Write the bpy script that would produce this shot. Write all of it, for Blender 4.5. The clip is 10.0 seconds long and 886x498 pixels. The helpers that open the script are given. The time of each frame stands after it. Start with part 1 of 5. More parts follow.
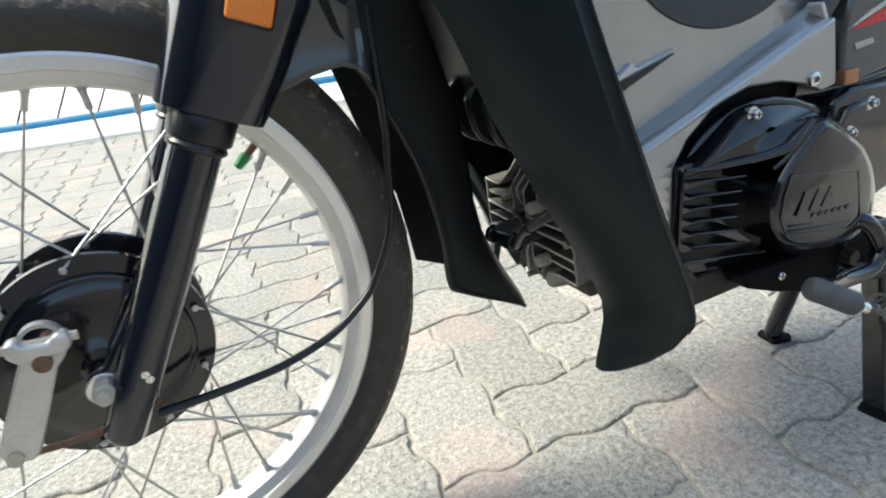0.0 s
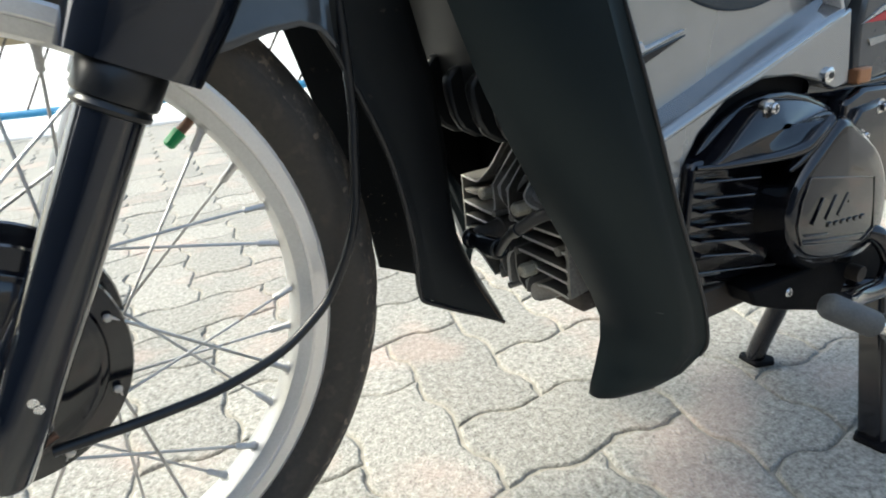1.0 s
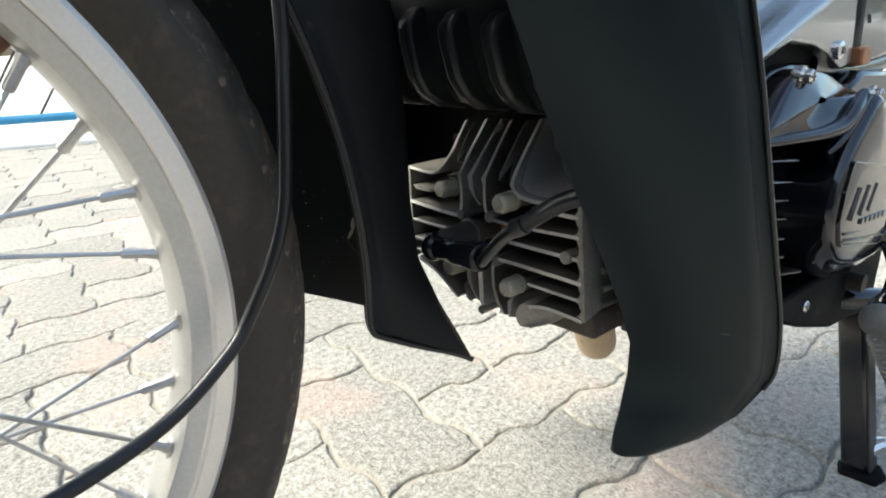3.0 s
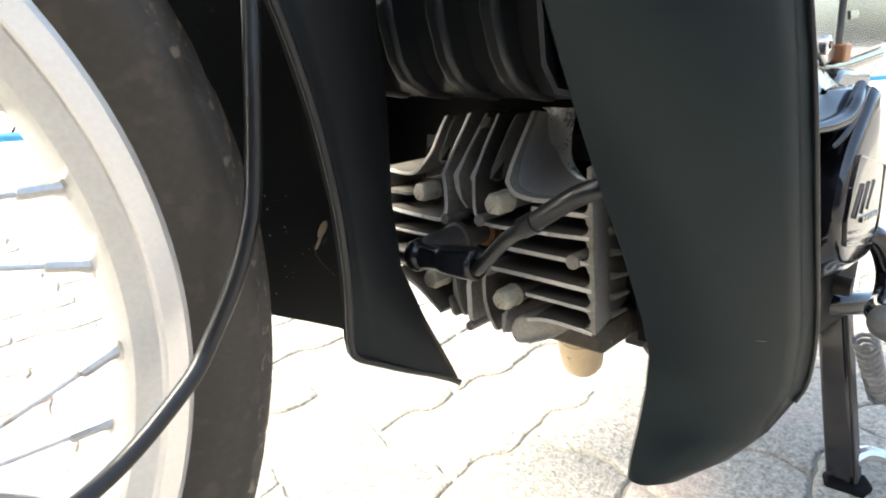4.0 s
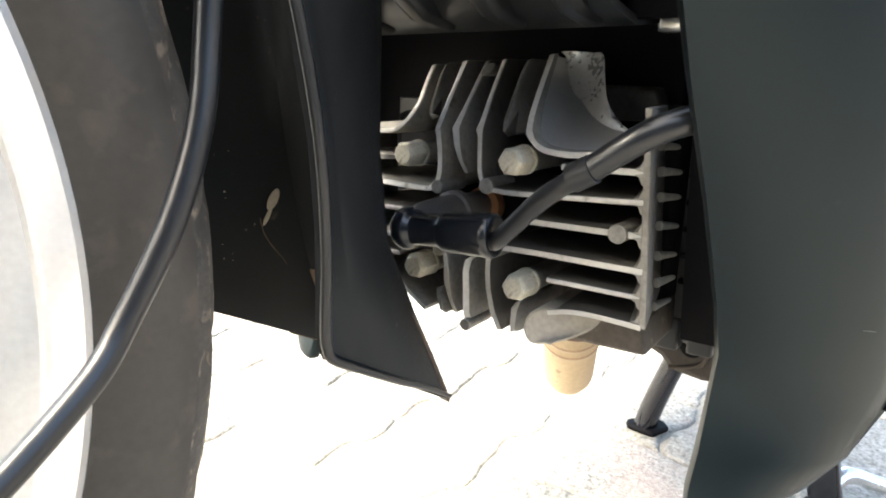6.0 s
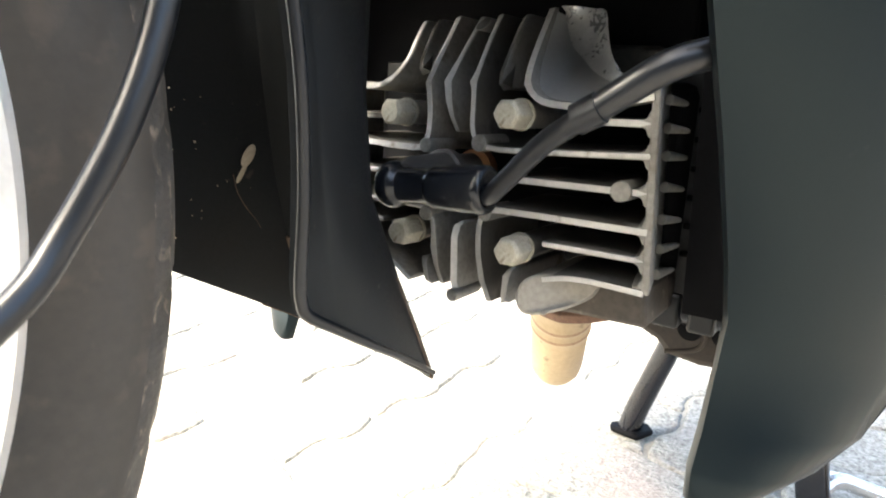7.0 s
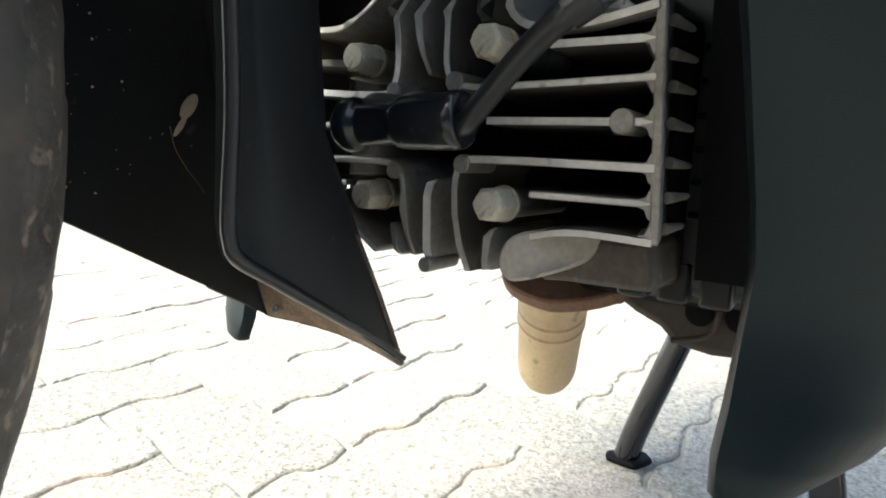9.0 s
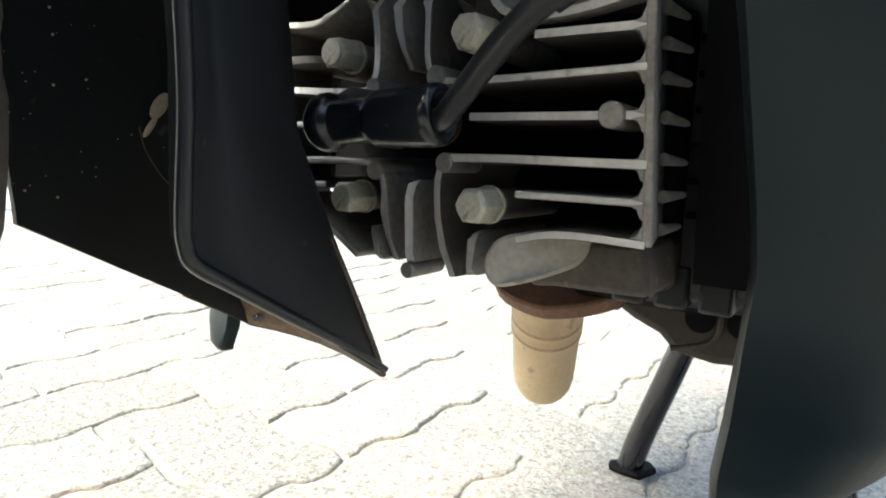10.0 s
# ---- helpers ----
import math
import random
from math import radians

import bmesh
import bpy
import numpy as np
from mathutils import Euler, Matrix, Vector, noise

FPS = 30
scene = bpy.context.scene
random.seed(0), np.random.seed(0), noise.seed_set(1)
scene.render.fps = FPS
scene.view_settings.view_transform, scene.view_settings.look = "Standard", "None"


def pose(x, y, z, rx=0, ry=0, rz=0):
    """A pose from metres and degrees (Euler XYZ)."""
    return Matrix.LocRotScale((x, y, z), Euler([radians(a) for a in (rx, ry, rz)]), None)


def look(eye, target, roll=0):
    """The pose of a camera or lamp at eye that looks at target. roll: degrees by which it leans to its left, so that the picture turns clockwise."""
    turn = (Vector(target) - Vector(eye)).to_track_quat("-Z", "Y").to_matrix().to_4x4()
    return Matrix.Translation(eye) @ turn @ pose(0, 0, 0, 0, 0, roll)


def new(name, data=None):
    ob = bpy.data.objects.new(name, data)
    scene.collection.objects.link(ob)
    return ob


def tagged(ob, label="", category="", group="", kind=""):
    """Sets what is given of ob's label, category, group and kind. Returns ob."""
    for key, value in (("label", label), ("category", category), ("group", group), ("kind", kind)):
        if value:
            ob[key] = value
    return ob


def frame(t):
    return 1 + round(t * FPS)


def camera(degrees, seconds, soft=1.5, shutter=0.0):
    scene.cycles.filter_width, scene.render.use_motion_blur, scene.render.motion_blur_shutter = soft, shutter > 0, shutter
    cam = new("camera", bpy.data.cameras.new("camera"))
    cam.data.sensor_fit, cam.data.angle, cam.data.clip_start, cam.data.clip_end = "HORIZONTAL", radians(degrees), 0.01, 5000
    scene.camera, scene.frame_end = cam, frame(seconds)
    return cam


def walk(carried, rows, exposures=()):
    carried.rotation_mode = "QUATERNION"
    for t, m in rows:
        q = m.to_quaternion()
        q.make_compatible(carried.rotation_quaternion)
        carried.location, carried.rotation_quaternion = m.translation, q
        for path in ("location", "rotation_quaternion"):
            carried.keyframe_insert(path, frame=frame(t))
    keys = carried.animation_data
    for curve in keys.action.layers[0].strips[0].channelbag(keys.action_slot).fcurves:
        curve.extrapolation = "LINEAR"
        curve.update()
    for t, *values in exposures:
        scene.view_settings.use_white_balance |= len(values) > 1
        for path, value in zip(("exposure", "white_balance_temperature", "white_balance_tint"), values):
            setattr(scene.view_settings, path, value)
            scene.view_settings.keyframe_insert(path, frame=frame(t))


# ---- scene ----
cam = camera(69.36, 10.0, soft=1.9, shutter=0.4)
PATH = [
    (0, (0.0849, -0.5724, 0.5415), (0.7778, 1.1395, -0.2262), -9.15),
    (0.5, (0.1072, -0.5347, 0.5172), (0.8363, 1.1716, -0.2291), -7.74),
    (1, (0.0954, -0.4910, 0.4998), (0.9471, 1.1625, -0.2355), -5.94),
    (1.5, (0.0915, -0.4428, 0.4780), (1.0639, 1.1526, -0.2356), -4.23),
    (2, (0.0968, -0.4036, 0.4609), (1.1552, 1.1433, -0.2368), -3.30),
    (2.5, (0.1057, -0.3668, 0.4444), (1.2465, 1.1304, -0.2315), -2.98),
    (4, (0.1174, -0.2842, 0.4068), (1.5034, 1.0361, -0.1725), -2.15),
    (4.5, (0.1292, -0.2579, 0.3956), (1.5709, 1.0066, -0.1724), -1.92),
    (5, (0.1332, -0.2394, 0.3850), (1.6237, 0.9774, -0.1610), -1.10),
    (5.5, (0.1388, -0.2182, 0.3696), (1.6902, 0.9350, -0.1435), -0.20),
    (7, (0.1572, -0.1929, 0.3311), (1.7836, 0.8827, -0.1139), 3.02),
    (7.5, (0.1626, -0.1911, 0.3094), (1.8106, 0.8792, -0.0630), 3.11),
    (8, (0.1738, -0.1891, 0.3000), (1.8248, 0.8854, -0.0460), 3.19),
    (8.5, (0.1816, -0.1819, 0.2962), (1.8472, 0.8732, -0.0389), 3.23),
    (9, (0.1899, -0.1805, 0.2899), (1.8580, 0.8825, -0.0058), 2.95),
    (9.5, (0.1984, -0.1802, 0.2861), (1.8632, 0.8948, 0.0169), 2.61),
    (10, (0.2051, -0.1802, 0.2877), (1.8661, 0.8988, 0.0100), 2.44),
]
EXPOSURES = [(0, 0.94, 6420, 0), (2.7, 0.98, 6480, 0), (4.0, 2.07, 6950, 4), (7.4, 2.66, 6950, 4), (8.0, 1.4, 6450, 0), (8.4, 0.92, 6350, 0), (8.6, 0.92, 6350, 0), (9.0, 1.6, 6600, 0), (10, 1.55, 6600, 0)]
walk(cam, [(t, look(eye, target, roll)) for t, eye, target, roll in PATH], EXPOSURES)

# ---- light ----
world = bpy.data.worlds.new("sky")
scene.world = world
world.use_nodes = True
wn = world.node_tree
sky = wn.nodes.new("ShaderNodeTexSky")
sky.sky_type, sky.sun_disc = "NISHITA", False
sky.sun_elevation, sky.sun_rotation = radians(48), radians(-60)
wn.links.new(sky.outputs[0], wn.nodes["Background"].inputs[0])
wn.nodes["Background"].inputs[1].default_value = 0.20
sky.air_density, sky.dust_density = 1.0, 4.0
sun = new("sun", bpy.data.lights.new("sun", "SUN"))
sun.data.energy, sun.data.angle, sun.data.color = 2.7, radians(20), (1.0, 0.95, 0.88)
sun.matrix_world = look((0, 0, 0), (0.68, -0.39, -0.87))
sun.location = (0, 3, 6)


# ---- materials ----
def material(name, dark, light, rough=(0.4, 0.6), metal=0.0, scale=30.0, grain=200.0, bump=0.1, depth=0.0005, coat=0.0,
             spots=None, spot_scale=40.0, spot_level=0.62, vary=0.0, blend=1.0, gloss=0.5, sheen=(1, 1, 1), ground=False):
    """Two noises, one broad and one fine, drive colour and roughness; the fine one also the relief; spots add stains."""
    m = bpy.data.materials.new(name)
    m.use_nodes = True
    n, l = m.node_tree.nodes, m.node_tree.links
    p = n["Principled BSDF"]
    co = n.new("ShaderNodeNewGeometry" if ground else "ShaderNodeTexCoord")
    where = co.outputs["Position" if ground else "Object"]
    broad, fine = n.new("ShaderNodeTexNoise"), n.new("ShaderNodeTexNoise")
    for t, s, d in ((broad, scale, 4), (fine, grain, 3)):
        l.new(where, t.inputs["Vector"])
        t.inputs["Scale"].default_value, t.inputs["Detail"].default_value = s, d
    mix = n.new("ShaderNodeMath")
    mix.operation = "MULTIPLY_ADD"
    l.new(fine.outputs["Fac"], mix.inputs[0])
    mix.inputs[1].default_value = 0.5
    half = n.new("ShaderNodeMath")
    half.operation = "MULTIPLY"
    half.inputs[1].default_value = 0.5
    l.new(broad.outputs["Fac"], half.inputs[0])
    l.new(half.outputs[0], mix.inputs[2])
    ramp = n.new("ShaderNodeMapRange")
    ramp.inputs["From Min"].default_value, ramp.inputs["From Max"].default_value = 0.32, 0.68
    l.new(mix.outputs[0], ramp.inputs["Value"])
    col = n.new("ShaderNodeMix")
    col.data_type = "RGBA"
    col.inputs["A"].default_value, col.inputs["B"].default_value = (*dark, 1), (*light, 1)
    l.new(ramp.outputs[0], col.inputs["Factor"])
    out = col.outputs["Result"]
    if spots:
        st = n.new("ShaderNodeTexNoise")
        l.new(where, st.inputs["Vector"])
        st.inputs["Scale"].default_value, st.inputs["Detail"].default_value = spot_scale, 6
        sr = n.new("ShaderNodeMapRange")
        sr.inputs["From Min"].default_value, sr.inputs["From Max"].default_value = spot_level, spot_level + 0.1
        sr.inputs["To Max"].default_value = blend
        l.new(st.outputs["Fac"], sr.inputs["Value"])
        sm = n.new("ShaderNodeMix")
        sm.data_type = "RGBA"
        l.new(sr.outputs[0], sm.inputs["Factor"])
        l.new(out, sm.inputs["A"])
        sm.inputs["B"].default_value = (*spots, 1)
        out = sm.outputs["Result"]
    if vary:
        info, hsv, rng = n.new("ShaderNodeObjectInfo"), n.new("ShaderNodeHueSaturation"), n.new("ShaderNodeMapRange")
        l.new(info.outputs["Random"], rng.inputs["Value"])
        rng.inputs["To Min"].default_value, rng.inputs["To Max"].default_value = 1 - vary, 1 + vary
        l.new(rng.outputs[0], hsv.inputs["Value"])
        l.new(out, hsv.inputs["Color"])
        out = hsv.outputs["Color"]
    l.new(out, p.inputs["Base Color"])
    rr = n.new("ShaderNodeMapRange")
    rr.inputs["To Min"].default_value, rr.inputs["To Max"].default_value = rough
    l.new(ramp.outputs[0], rr.inputs["Value"])
    l.new(rr.outputs[0], p.inputs["Roughness"])
    p.inputs["Metallic"].default_value = metal
    p.inputs["Specular IOR Level"].default_value = gloss
    p.inputs["Specular Tint"].default_value = (*sheen, 1)
    p.inputs["Coat Weight"].default_value = coat
    p.inputs["Coat Roughness"].default_value = 0.06
    if bump:
        b = n.new("ShaderNodeBump")
        b.inputs["Strength"].default_value, b.inputs["Distance"].default_value = bump, depth
        l.new(mix.outputs[0], b.inputs["Height"])
        l.new(b.outputs[0], p.inputs["Normal"])
    return m


rubber = material("tyre_rubber", (0.029, 0.0245, 0.020), (0.050, 0.042, 0.034), (0.42, 0.58), 0, 12, 260, 0.3, 0.0006,
                  spots=(0.12, 0.09, 0.065), spot_scale=70, spot_level=0.57, blend=0.32)
tread = material("scuffed_tread", (0.034, 0.030, 0.026), (0.085, 0.074, 0.062), (0.6, 0.8), 0, 60, 300, 1.0, 0.0014,
                 spots=(0.30, 0.23, 0.17), spot_scale=130, spot_level=0.56, blend=0.6)
alloy = material("rim_alloy", (0.80, 0.775, 0.745), (0.90, 0.875, 0.845), (0.34, 0.46), 0.8, 15, 500, 0.06, 0.0002)
dull_alloy = material("dull_rim_bed", (0.58, 0.575, 0.56), (0.70, 0.695, 0.68), (0.34, 0.48), 0.75, 25, 500, 0.08, 0.0002)
spoke_steel = material("spoke_steel", (0.45, 0.44, 0.42), (0.62, 0.61, 0.60), (0.3, 0.5), 0.9, 60, 500, 0.05,
                       spots=(0.30, 0.20, 0.10), spot_scale=60, spot_level=0.66)
paint = material("black_paint", (0.005, 0.0065, 0.011), (0.008, 0.010, 0.016), (0.07, 0.13), 0, 20, 700, 0.02, 0.0001, coat=0.35, gloss=0.6)
# Near-black with almost no gloss; on recessed parts it carries their shade.
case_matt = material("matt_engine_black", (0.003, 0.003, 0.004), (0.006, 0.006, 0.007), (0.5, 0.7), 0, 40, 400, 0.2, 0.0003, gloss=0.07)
worn_steel = material("worn_grey_steel", (0.16, 0.155, 0.15), (0.30, 0.29, 0.28), (0.4, 0.6), 0.5, 40, 400, 0.15, 0.0002)
scratch = material("scratched_plastic", (0.07, 0.07, 0.07), (0.12, 0.12, 0.12), (0.6, 0.8), 0, 300, 900, 0.2)
case_paint = material("engine_black_paint", (0.005, 0.005, 0.007), (0.009, 0.009, 0.012), (0.08, 0.16), 0, 25, 500, 0.05, 0.0002, coat=0.5)
plastic = material("matt_black_plastic", (0.0030, 0.0052, 0.0066), (0.0045, 0.0074, 0.0090), (0.33, 0.42), 0, 10, 900, 0.06, 0.00012,
                   spots=(0.020, 0.021, 0.022), spot_scale=90, spot_level=0.70, gloss=0.30, blend=0.5, sheen=(0.76, 0.94, 1.0))
satin = material("satin_black_plastic", (0.010, 0.011, 0.012), (0.016, 0.017, 0.018), (0.30, 0.42), 0, 20, 700, 0.08, 0.0002, gloss=0.5)
fender_plastic = material("fender_black_plastic", (0.008, 0.0083, 0.0088), (0.014, 0.0142, 0.0146), (0.36, 0.55), 0, 20, 700, 0.1, 0.0002,
                          spots=(0.06, 0.05, 0.042), spot_scale=120, spot_level=0.68, gloss=0.23, sheen=(0.85, 0.96, 1.0))
grey_panel = material("grey_panel_paint", (0.37, 0.375, 0.37), (0.42, 0.425, 0.42), (0.19, 0.25), 0.70, 6, 40, 0.0, coat=0.6)
skirt_paint = material("mudguard_side_paint", (0.055, 0.058, 0.060), (0.070, 0.072, 0.075), (0.16, 0.22), 0.1, 8, 60, 0.02, coat=0.5)
blue_panel = material("dark_blue_panel", (0.045, 0.056, 0.068), (0.055, 0.066, 0.078), (0.2, 0.28), 0.4, 12, 900, 0.03)
cast = material("cast_aluminium", (0.16, 0.150, 0.132), (0.31, 0.295, 0.268), (0.42, 0.62), 0.35, 40, 420, 0.35, 0.0004,
                spots=(0.13, 0.105, 0.08), spot_scale=70, spot_level=0.60)
cast_edge = material("pale_cast_edge", (0.40, 0.387, 0.358), (0.56, 0.543, 0.508), (0.38, 0.52), 0.35, 60, 420, 0.25, 0.0003,
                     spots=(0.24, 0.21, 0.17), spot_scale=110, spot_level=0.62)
port_cast = material("grimy_cast", (0.050, 0.041, 0.032), (0.115, 0.097, 0.080), (0.6, 0.8), 0.1, 60, 420, 0.5, 0.0006,
                     spots=(0.20, 0.175, 0.145), spot_scale=130, spot_level=0.64)
# Darker cast: shade between the flat fins and behind them, put into the colour.
shaded_cast = material("shaded_cast", (0.045, 0.041, 0.036), (0.095, 0.088, 0.078), (0.5, 0.7), 0.2, 50, 420, 0.35, 0.0004,
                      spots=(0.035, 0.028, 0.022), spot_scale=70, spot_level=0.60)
bare_cast = material("bare_sandy_cast", (0.27, 0.245, 0.205), (0.42, 0.385, 0.33), (0.5, 0.68), 0.15, 50, 420, 0.45, 0.0005,
                     spots=(0.14, 0.12, 0.095), spot_scale=170, spot_level=0.63)
bright_cast = material("reflection_patch", (0.62, 0.60, 0.57), (0.80, 0.78, 0.75), (0.22, 0.40), 0.55, 90, 500, 0.3, 0.0004)
polished = material("machined_aluminium", (0.44, 0.43, 0.41), (0.50, 0.49, 0.47), (0.28, 0.34), 0.6, 20, 500, 0.0)
pale_plain = material("pale_plain", (0.66, 0.65, 0.62), (0.78, 0.77, 0.74), (0.4, 0.6), 0, 60, 400, 0.1)
speck = material("pale_speck", (0.30, 0.25, 0.18), (0.42, 0.36, 0.27), (0.8, 0.9), 0, 200, 900, 0.3)
dark_plaster = material("dark_plaster", (0.045, 0.055, 0.065), (0.07, 0.082, 0.092), (0.85, 0.95), 0, 2, 60, 0.3, 0.002)
zinc = material("zinc_bolt", (0.38, 0.35, 0.27), (0.60, 0.57, 0.47), (0.5, 0.7), 0.25, 160, 900, 0.5, 0.0004,
                spots=(0.20, 0.15, 0.10), spot_scale=160, spot_level=0.60)
chrome = material("bright_steel", (0.66, 0.65, 0.63), (0.78, 0.77, 0.75), (0.15, 0.3), 0.95, 60, 500, 0.05)
boot = material("plug_cap_rubber", (0.006, 0.0065, 0.008), (0.010, 0.011, 0.013), (0.28, 0.36), 0, 40, 400, 0.02, 0.0001)
dusty_boot = material("dusty_rubber", (0.030, 0.027, 0.025), (0.065, 0.058, 0.052), (0.45, 0.6), 0, 60, 500, 0.1)
cap_plastic = material("plug_cap_plastic", (0.006, 0.007, 0.009), (0.010, 0.011, 0.014), (0.20, 0.28), 0, 40, 400, 0.01, 0.0001)
rust = material("rusty_flange", (0.10, 0.055, 0.035), (0.24, 0.13, 0.085), (0.6, 0.85), 0.2, 70, 500, 0.5, 0.0005)
ring_stain = material("rust_stained_plastic", (0.26, 0.14, 0.08), (0.44, 0.29, 0.18), (0.4, 0.6), 0, 90, 400, 0.2, 0.0003)
beige = material("beige_cap", (0.46, 0.34, 0.20), (0.58, 0.45, 0.28), (0.35, 0.5), 0, 45, 300, 0.1, 0.0002,
                 spots=(0.16, 0.10, 0.06), spot_scale=75, spot_level=0.65)
grime = material("oily_casting", (0.018, 0.014, 0.011), (0.050, 0.038, 0.029), (0.45, 0.75), 0.2, 50, 350, 0.4, 0.0006)
lever_alloy = material("lever_alloy", (0.52, 0.50, 0.46), (0.66, 0.64, 0.60), (0.35, 0.5), 0.7, 50, 400, 0.15, 0.0002)
amber = material("amber_lens", (0.75, 0.20, 0.03), (0.85, 0.27, 0.05), (0.15, 0.25), 0, 60, 500, 0.05)
green_cap = material("green_cap", (0.01, 0.22, 0.06), (0.02, 0.32, 0.10), (0.35, 0.5), 0, 200, 900, 0.1)
red_decal = material("red_decal", (0.50, 0.02, 0.03), (0.60, 0.03, 0.05), (0.2, 0.3), 0, 30, 600, 0.02)
silver_decal = material("silver_decal", (0.50, 0.50, 0.50), (0.62, 0.62, 0.62), (0.25, 0.35), 0.6, 30, 600, 0.02)
grey_rubber = material("worn_peg_rubber", (0.05, 0.055, 0.06), (0.10, 0.105, 0.11), (0.55, 0.75), 0, 60, 500, 0.2)
copper = material("copper_tone", (0.35, 0.16, 0.08), (0.48, 0.24, 0.12), (0.35, 0.55), 0.6, 60, 500, 0.1)
pink_stud = material("bare_pinkish_metal", (0.42, 0.30, 0.27), (0.52, 0.38, 0.34), (0.4, 0.6), 0.3, 90, 500, 0.1)
mud = material("dried_mud", (0.055, 0.038, 0.026), (0.17, 0.115, 0.075), (0.85, 0.95), 0, 90, 500, 0.6, 0.0006)
stone = material("concrete_paver", (0.115, 0.109, 0.093), (0.45, 0.43, 0.385), (0.8, 0.95), 0, 120, 300, 1.0, 0.0045,
                 spots=(0.47, 0.335, 0.28), spot_scale=5, spot_level=0.53, vary=0.12, blend=0.34, ground=True)
joint_sand = material("joint_sand", (0.24, 0.22, 0.185), (0.40, 0.37, 0.315), (0.9, 1.0), 0, 60, 400, 1.0, 0.002)
asphalt = material("asphalt", (0.13, 0.125, 0.118), (0.21, 0.20, 0.19), (0.75, 0.9), 0, 6, 160, 0.8, 0.003)
white_paint = material("white_kerb_paint", (0.70, 0.69, 0.66), (0.80, 0.79, 0.77), (0.6, 0.8), 0, 4, 60, 0.3, 0.001)
blue_paint = material("blue_kerb_paint", (0.03, 0.22, 0.42), (0.05, 0.28, 0.50), (0.5, 0.65), 0, 6, 90, 0.2, 0.001)
pale_concrete = material("pale_concrete", (0.58, 0.57, 0.54), (0.70, 0.69, 0.66), (0.8, 0.95), 0, 3, 40, 0.4, 0.002)
plaster = material("grey_plaster", (0.20, 0.195, 0.19), (0.26, 0.255, 0.25), (0.85, 0.95), 0, 2, 60, 0.3, 0.002)
brown_plaster = material("brownish_plaster", (0.25, 0.215, 0.185), (0.33, 0.29, 0.25), (0.85, 0.95), 0, 2, 60, 0.3, 0.002)
dry_leaf = material("dry_leaf", (0.16, 0.09, 0.04), (0.28, 0.17, 0.08), (0.6, 0.8), 0, 60, 300, 0.4, 0.0005)

# ---- building helpers ----
PLACE = {}


def part(name, bm, mat, parent=None, label="", bevel=0.0, sharp=35, segments=2):
    """Links a bmesh, given in world metres, as one mesh object with its origin in its middle, under a thing or a part."""
    bmesh.ops.recalc_face_normals(bm, faces=bm.faces)
    lo = Vector([min(v.co[i] for v in bm.verts) for i in range(3)])
    hi = Vector([max(v.co[i] for v in bm.verts) for i in range(3)])
    mid = (lo + hi) / 2
    bmesh.ops.translate(bm, verts=bm.verts, vec=-mid)
    me = bpy.data.meshes.new(name)
    bm.to_mesh(me)
    bm.free()
    me.materials.append(mat)
    me.shade_smooth()
    me.set_sharp_from_angle(angle=radians(sharp))
    ob = new(name, me)
    ob.location = mid
    PLACE[ob.name] = mid
    if parent:
        ob.parent = parent
        ob.matrix_parent_inverse = Matrix.Translation(-PLACE[parent.name])
    if bevel:
        b = ob.modifiers.new("bevel", "BEVEL")
        b.width, b.segments, b.limit_method, b.angle_limit = bevel, segments, "ANGLE", radians(30)
    if label:
        tagged(ob, label)
    return ob


def thing(name, at, label, category, group=""):
    ob = new(name)
    ob.location = at
    ob.empty_display_size = 0.05
    PLACE[ob.name] = Vector(at)
    return tagged(ob, label, category, group)


def join(*bms):
    a = bms[0]
    for b in bms[1:]:
        me = bpy.data.meshes.new("tmp")
        b.to_mesh(me)
        b.free()
        a.from_mesh(me)
        bpy.data.meshes.remove(me)
    return a


def box(lo, hi):
    bm = bmesh.new()
    bmesh.ops.create_cube(bm, size=1)
    for v in bm.verts:
        v.co = [lo[i] + (v.co[i] + 0.5) * (hi[i] - lo[i]) for i in range(3)]
    return bm


def rod(a, b, ra, rb=None, n=20, rings=((0, 1), (1, 1))):
    """A turned rod from a to b; rings are (place along it, radius factor)."""
    a, b = Vector(a), Vector(b)
    rb = ra if rb is None else rb
    q = (b - a).to_track_quat("Z", "Y").to_matrix()
    bm = bmesh.new()
    loops = []
    for s, f in rings:
        r = (ra + (rb - ra) * s) * f
        loops.append([bm.verts.new(a + (b - a) * s + q @ Vector((r * math.cos(2 * math.pi * k / n), r * math.sin(2 * math.pi * k / n), 0)))
                      for k in range(n)])
    for p, o in zip(loops, loops[1:]):
        for k in range(n):
            bm.faces.new((p[k], p[(k + 1) % n], o[(k + 1) % n], o[k]))
    bm.faces.new(loops[0][::-1])
    bm.faces.new(loops[-1])
    return bm


def smooth_path(pts, per=6):
    """Catmull-Rom through the points."""
    p = [Vector(v) for v in pts]
    p = [p[0] * 2 - p[1]] + p + [p[-1] * 2 - p[-2]]
    out = []
    for i in range(1, len(p) - 2):
        for k in range(per):
            t = k / per
            a, b, c, d = p[i - 1:i + 3]
            out.append(0.5 * ((2 * b) + (c - a) * t + (2 * a - 5 * b + 4 * c - d) * t * t + (3 * b - a - 3 * c + d) * t ** 3))
    out.append(p[-2])
    return out


